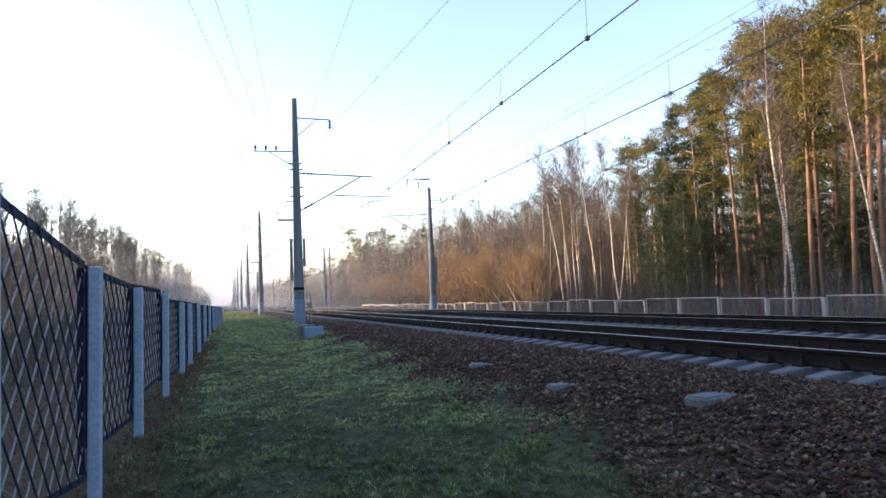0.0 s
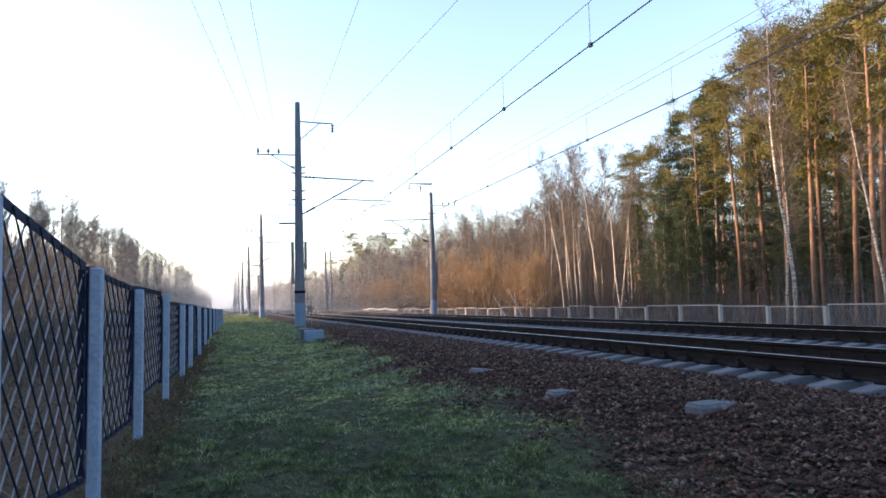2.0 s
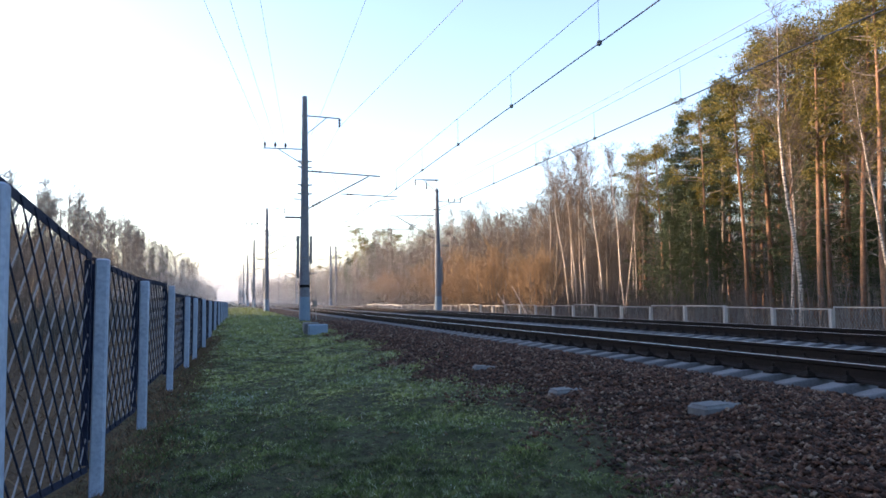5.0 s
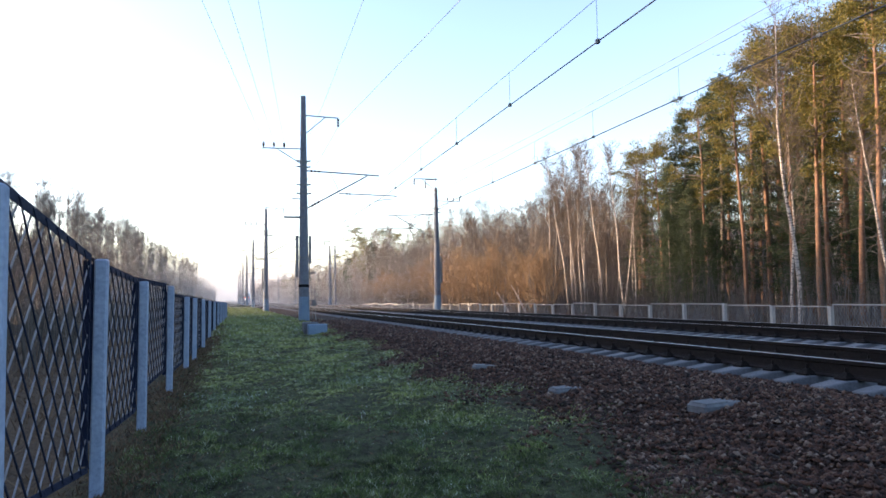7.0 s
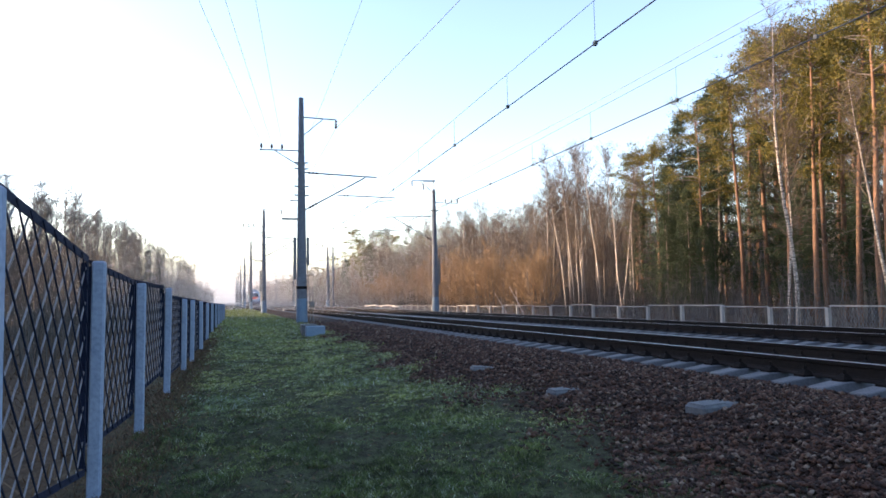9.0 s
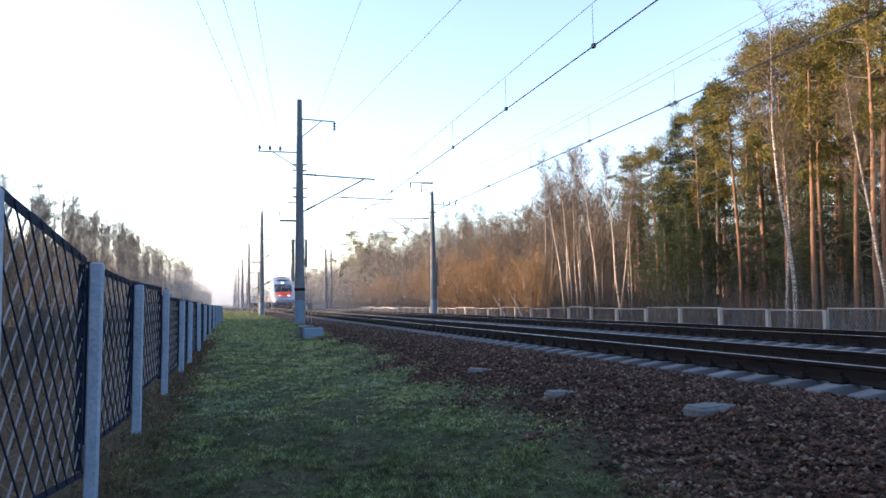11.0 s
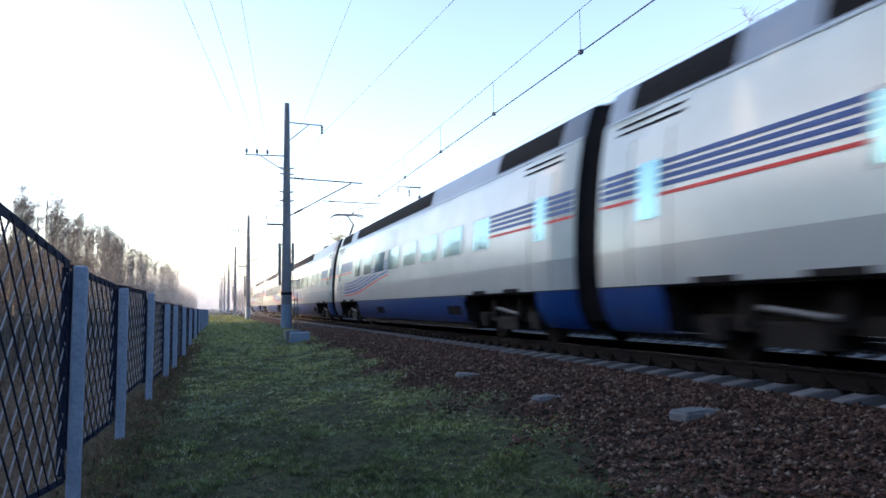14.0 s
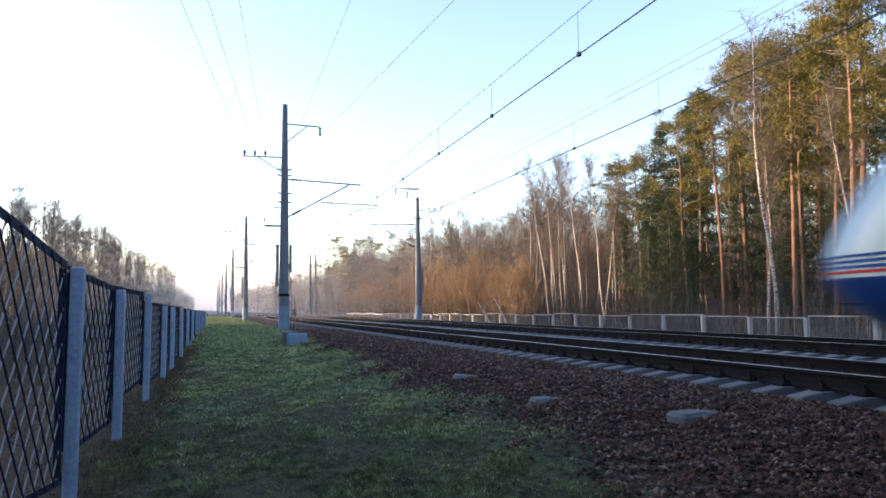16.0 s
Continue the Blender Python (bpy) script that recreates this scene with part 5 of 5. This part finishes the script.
        for k in range(7):
            part("lettering_bar", side_patch(11.5 + k * 0.78, 12.0 + k * 0.78, 2.98, 3.36, s, 0.008, 2), PALE_BLUE, car)
        for k in (10.5, 17.0):
            part("skirt_hatch", side_patch(k, k + 1.1, 0.55, 0.78, s, 0.014, 1), BLACK, car)
        part("skirt_seam", side_patch(3.0, n, 1.035, 1.05, s, 0.009, 1), BLACK, car)
    bogie(car, 5.4)
    bogie_bay(car, 5.4)
    bogie(car, n - 3.6)
    bogie_bay(car, n - 3.6)
    roof_unit(car, 6.3, 6.8)
    roof_unit(car, 8.8, 17.5)
    roof_unit(car, 19.0, 20.2)
    roof_unit(car, 22.0, 24.5)
    bellows(car, n)
    underframe(car, 7.6, n - 5.8)
    underframe(car, 2.2, 3.3)
    part("nose_vent", skin(3.86, 4.05, -0.30, 0.30, 0.02, 3, 6), BLACK, car, "dark vent above the windscreen")
    part("roof_hood", Geo().box(-0.55, 5.8, 4.32, 0.55, 7.4, 4.49, 0.05), BLACK, car)
    return car


CAB_LENGTH, CAR_LENGTH = 27.45, 25.0
train = tagged(empty("high_speed_train", pose(TRACKS[0], 676.0, 0)), "silver and blue high-speed train with an orange nose band", "train")
end_car(train, pose(0, 0, 0), CAB_LENGTH)
for k in range(5):
    middle_car(train, CAB_LENGTH + k * CAR_LENGTH, CAR_LENGTH, (0, 1, 0, 3, 2)[k])
end_car(train, pose(0, 2 * CAB_LENGTH + 5 * CAR_LENGTH, 0, 0, 0, 180), CAB_LENGTH)


# ---- stones, blades and leaves ----
def patchy(x, y, s=1.0):
    return np.sin(x * 2.3 * s + 1.7 * np.sin(y * 0.9 * s)) * np.sin(y * 1.6 * s + 1.1 * np.sin(x * 1.4 * s)) + 0.5 * np.sin(x * 5.1 * s - y * 3.3 * s)


def stones(name, label, x, y, z, size, seed, flat=0.7):
    """Angular stones: jittered octahedra."""
    rng = np.random.default_rng(seed)
    n = len(x)
    base = np.array([(1, 0, 0), (0, 1, 0), (-1, 0, 0), (0, -1, 0), (0, 0, 1), (0, 0, -1)], dtype=float)
    v = base[None] * rng.uniform(0.65, 1.35, (n, 6, 1)) + rng.normal(0, 0.22, (n, 6, 3))
    a = rng.uniform(0, 6.283, n)
    c, s = np.cos(a)[:, None], np.sin(a)[:, None]
    vx, vy = v[..., 0] * c - v[..., 1] * s, v[..., 0] * s + v[..., 1] * c
    sz = (size * rng.uniform(0.55, 1.35, n))[:, None]
    tilt = rng.normal(0, 0.5, (n, 1))
    pts = np.stack([vx * sz + x[:, None], vy * sz + y[:, None], (v[..., 2] * flat + tilt * vx * 0.5) * sz + z[:, None]], -1).reshape(-1, 3)
    f = np.array([(0, 1, 4), (1, 2, 4), (2, 3, 4), (3, 0, 4), (1, 0, 5), (2, 1, 5), (3, 2, 5), (0, 3, 5)])
    t = (np.arange(n) * 6)[:, None, None] + f[None]
    tagged(attach(name, raw_mesh(pts, t.reshape(-1, 3), STONE, name)), label, "ballast", kind="stuff")


def ballast():
    rng = np.random.default_rng(31)
    # shoulder of the bed, thinning out into the grass
    n = 58000
    y = 2.6 + 32 * rng.random(n) ** 1.9
    x = rng.uniform(2.4, 6.35, n)
    keep = (x + 0.45 * patchy(x, y, 0.8) + rng.normal(0, 0.25, n)) > 3.55 - 0.55 * (1 - smoothstep(5.0, 8.0, y))
    x, y = x[keep], y[keep]
    size = 0.021 + 0.0009 * y
    stones("ballast_stones", "brown and grey crushed ballast stones beside the sleepers", x, y, ground_z(x, y) + 0.008, size, 32)
    n = 9000
    y = 1.5 + 40 * rng.random(n) ** 1.6
    x = rng.uniform(6.2, 14.2, n)
    stones("ballast_stones", "brown crushed stones between the rails and tracks", x, y, ground_z(x, y) + 0.012, 0.030 + 0.0007 * y, 33)


def blades(name, label, x, y, height, width, mat, seed, lean=0.5):
    rng = np.random.default_rng(seed)
    n = len(x)
    z = ground_z(x, y) - 0.01
    a = rng.uniform(0, 6.283, n)
    h = height * rng.uniform(0.4, 1.3, n)
    dx, dy = rng.normal(0, lean, n) * h, rng.normal(0, lean, n) * h
    wx, wy = np.cos(a) * width, np.sin(a) * width
    p = np.stack([np.stack([x - wx, y - wy, z], -1), np.stack([x + wx, y + wy, z], -1), np.stack([x + dx, y + dy, z + h], -1)], 1).reshape(-1, 3)
    tagged(attach(name, raw_mesh(p, np.arange(n * 3).reshape(-1, 3), mat, name)), label, "grass", kind="stuff")


def verge():
    rng = np.random.default_rng(41)
    n = 430000
    y = 2.3 + 34 * rng.random(n) ** 1.9
    x = rng.uniform(-1.2, 4.6, n)
    # tufts pull the blades together
    x, y = x + 0.05 * np.sin(x * 31 + 3 * np.sin(y * 17)), y + 0.05 * np.sin(y * 29 + 3 * np.sin(x * 19))
    p = patchy(x, y, 0.9)
    keep = (x + 0.45 * patchy(x, y, 0.8) + rng.normal(0, 0.3, n) < 3.65 - 0.35 * (1 - smoothstep(5.0, 8.0, y))) & (p + rng.normal(0, 0.7, n) > -0.9) & (x > -0.88 + 0.024 * y + 0.2 * p + rng.normal(0, 0.12, n))
    x, y, p = x[keep], y[keep], p[keep]
    h, w = 0.025 + 0.016 * np.clip(p, -0.6, 1) + 0.0008 * y, 0.0030 + 0.00042 * y
    # darker green blades close by, paler ones farther along the verge
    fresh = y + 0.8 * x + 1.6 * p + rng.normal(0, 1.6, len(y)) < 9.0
    blades("grass", "short dark green verge grass", x[fresh], y[fresh], h[fresh], w[fresh], NEAR_BLADE, 42, 0.6)
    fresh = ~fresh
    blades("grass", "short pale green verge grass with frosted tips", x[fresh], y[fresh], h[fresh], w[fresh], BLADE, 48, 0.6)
    # thick tufts close by
    n = 110000
    y = 2.4 + 6.0 * rng.random(n) ** 1.3
    x = rng.uniform(-0.95, 3.5, n)
    p = patchy(x, y, 1.9)
    keep = (p + rng.normal(0, 0.35, n) > 0.1) & (x + 0.3 * p < 3.15)
    x, y, p = x[keep], y[keep], p[keep]
    blades("grass", "tufts of fresh green grass with frosted tips", x, y, 0.030 + 0.022 * np.clip(p, 0, 1), np.full(len(x), 0.0042), NEAR_BLADE, 49, 0.7)
    n = 40000
    y = 24 + 90 * rng.random(n) ** 1.5
    x = rng.uniform(-0.6, 3.6, n)
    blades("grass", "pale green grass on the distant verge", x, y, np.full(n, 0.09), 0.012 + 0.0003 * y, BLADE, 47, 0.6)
    n = 16000
    y = 2.3 + 30 * rng.random(n) ** 1.8
    x = fence_x(y) + rng.normal(0.1, 0.22, n)
    blades("grass", "dry brown grass along the foot of the fence", x, y, np.full(n, 0.07), 0.005 + 0.0003 * y, DRY, 43, 0.9)
    n = 18000
    y = 2.3 + 30 * rng.random(n) ** 1.8
    x = rng.uniform(-1.0, 6.2, n)
    blades("fallen_leaves", "scattered brown fallen leaves and stalks", x, y, np.full(n, 0.022), 0.02 + 0.0003 * y, DRY, 44, 1.6)
    n = 20000
    y, x = rng.uniform(1.5, 60, n), rng.uniform(-11, -1.4, n)
    blades("grass", "dead grass and litter behind the near fence", x, y, np.full(n, 0.16), 0.012, DRY, 45, 0.9)
    n = 14000
    y, x = rng.uniform(5, 70, n), rng.uniform(15.5, 26, n)
    blades("grass", "pale dead grass along the far fence", x, y, np.full(n, 0.35), 0.015, DRY, 46, 0.5)


def slab(x, y, sx, sy, h, turn, label):
    """A broken concrete slab lying in the stones."""
    t = tagged(empty("concrete_slab", pose(x, y, float(ground_z(x, y)) + 0.005, random.uniform(-3, 3), random.uniform(-3, 3), turn)), label, "concrete slab", "concrete slabs")
    part("slab", Geo().box(-sx, -sy, -0.05, sx, sy, h, 0.025), CONCRETE, t)
    part("lid", Geo().box(-sx * 0.9, -sy * 0.85, h - 0.01, sx * 0.25, sy * 0.8, h + 0.012, 0.006), CONCRETE, t)
    return t


ballast()
verge()
slab(4.86, 6.12, 0.27, 0.14, 0.045, 8, "grey concrete cable-marker slab on the ballast")
slab(4.36, 8.50, 0.22, 0.12, 0.008, 4, "flat broken concrete slab sunk in the ballast")
slab(4.38, 11.55, 0.24, 0.13, 0.005, -6, "flat broken concrete slab sunk in the ballast")
slab(5.70, 21.2, 0.26, 0.14, 0.01, 3, "flat concrete slab at the edge of the ballast")


# ---- what moves ----
TRAIN_SPEED, NOSE_AT, NOSE_Y = 53.2, 12.5, 12.5


def motions():
    walk(train, [(k * 0.1, pose(TRACKS[0], NOSE_Y - TRAIN_SPEED * (k * 0.1 - NOSE_AT), 0)) for k in range(161)])


motions()
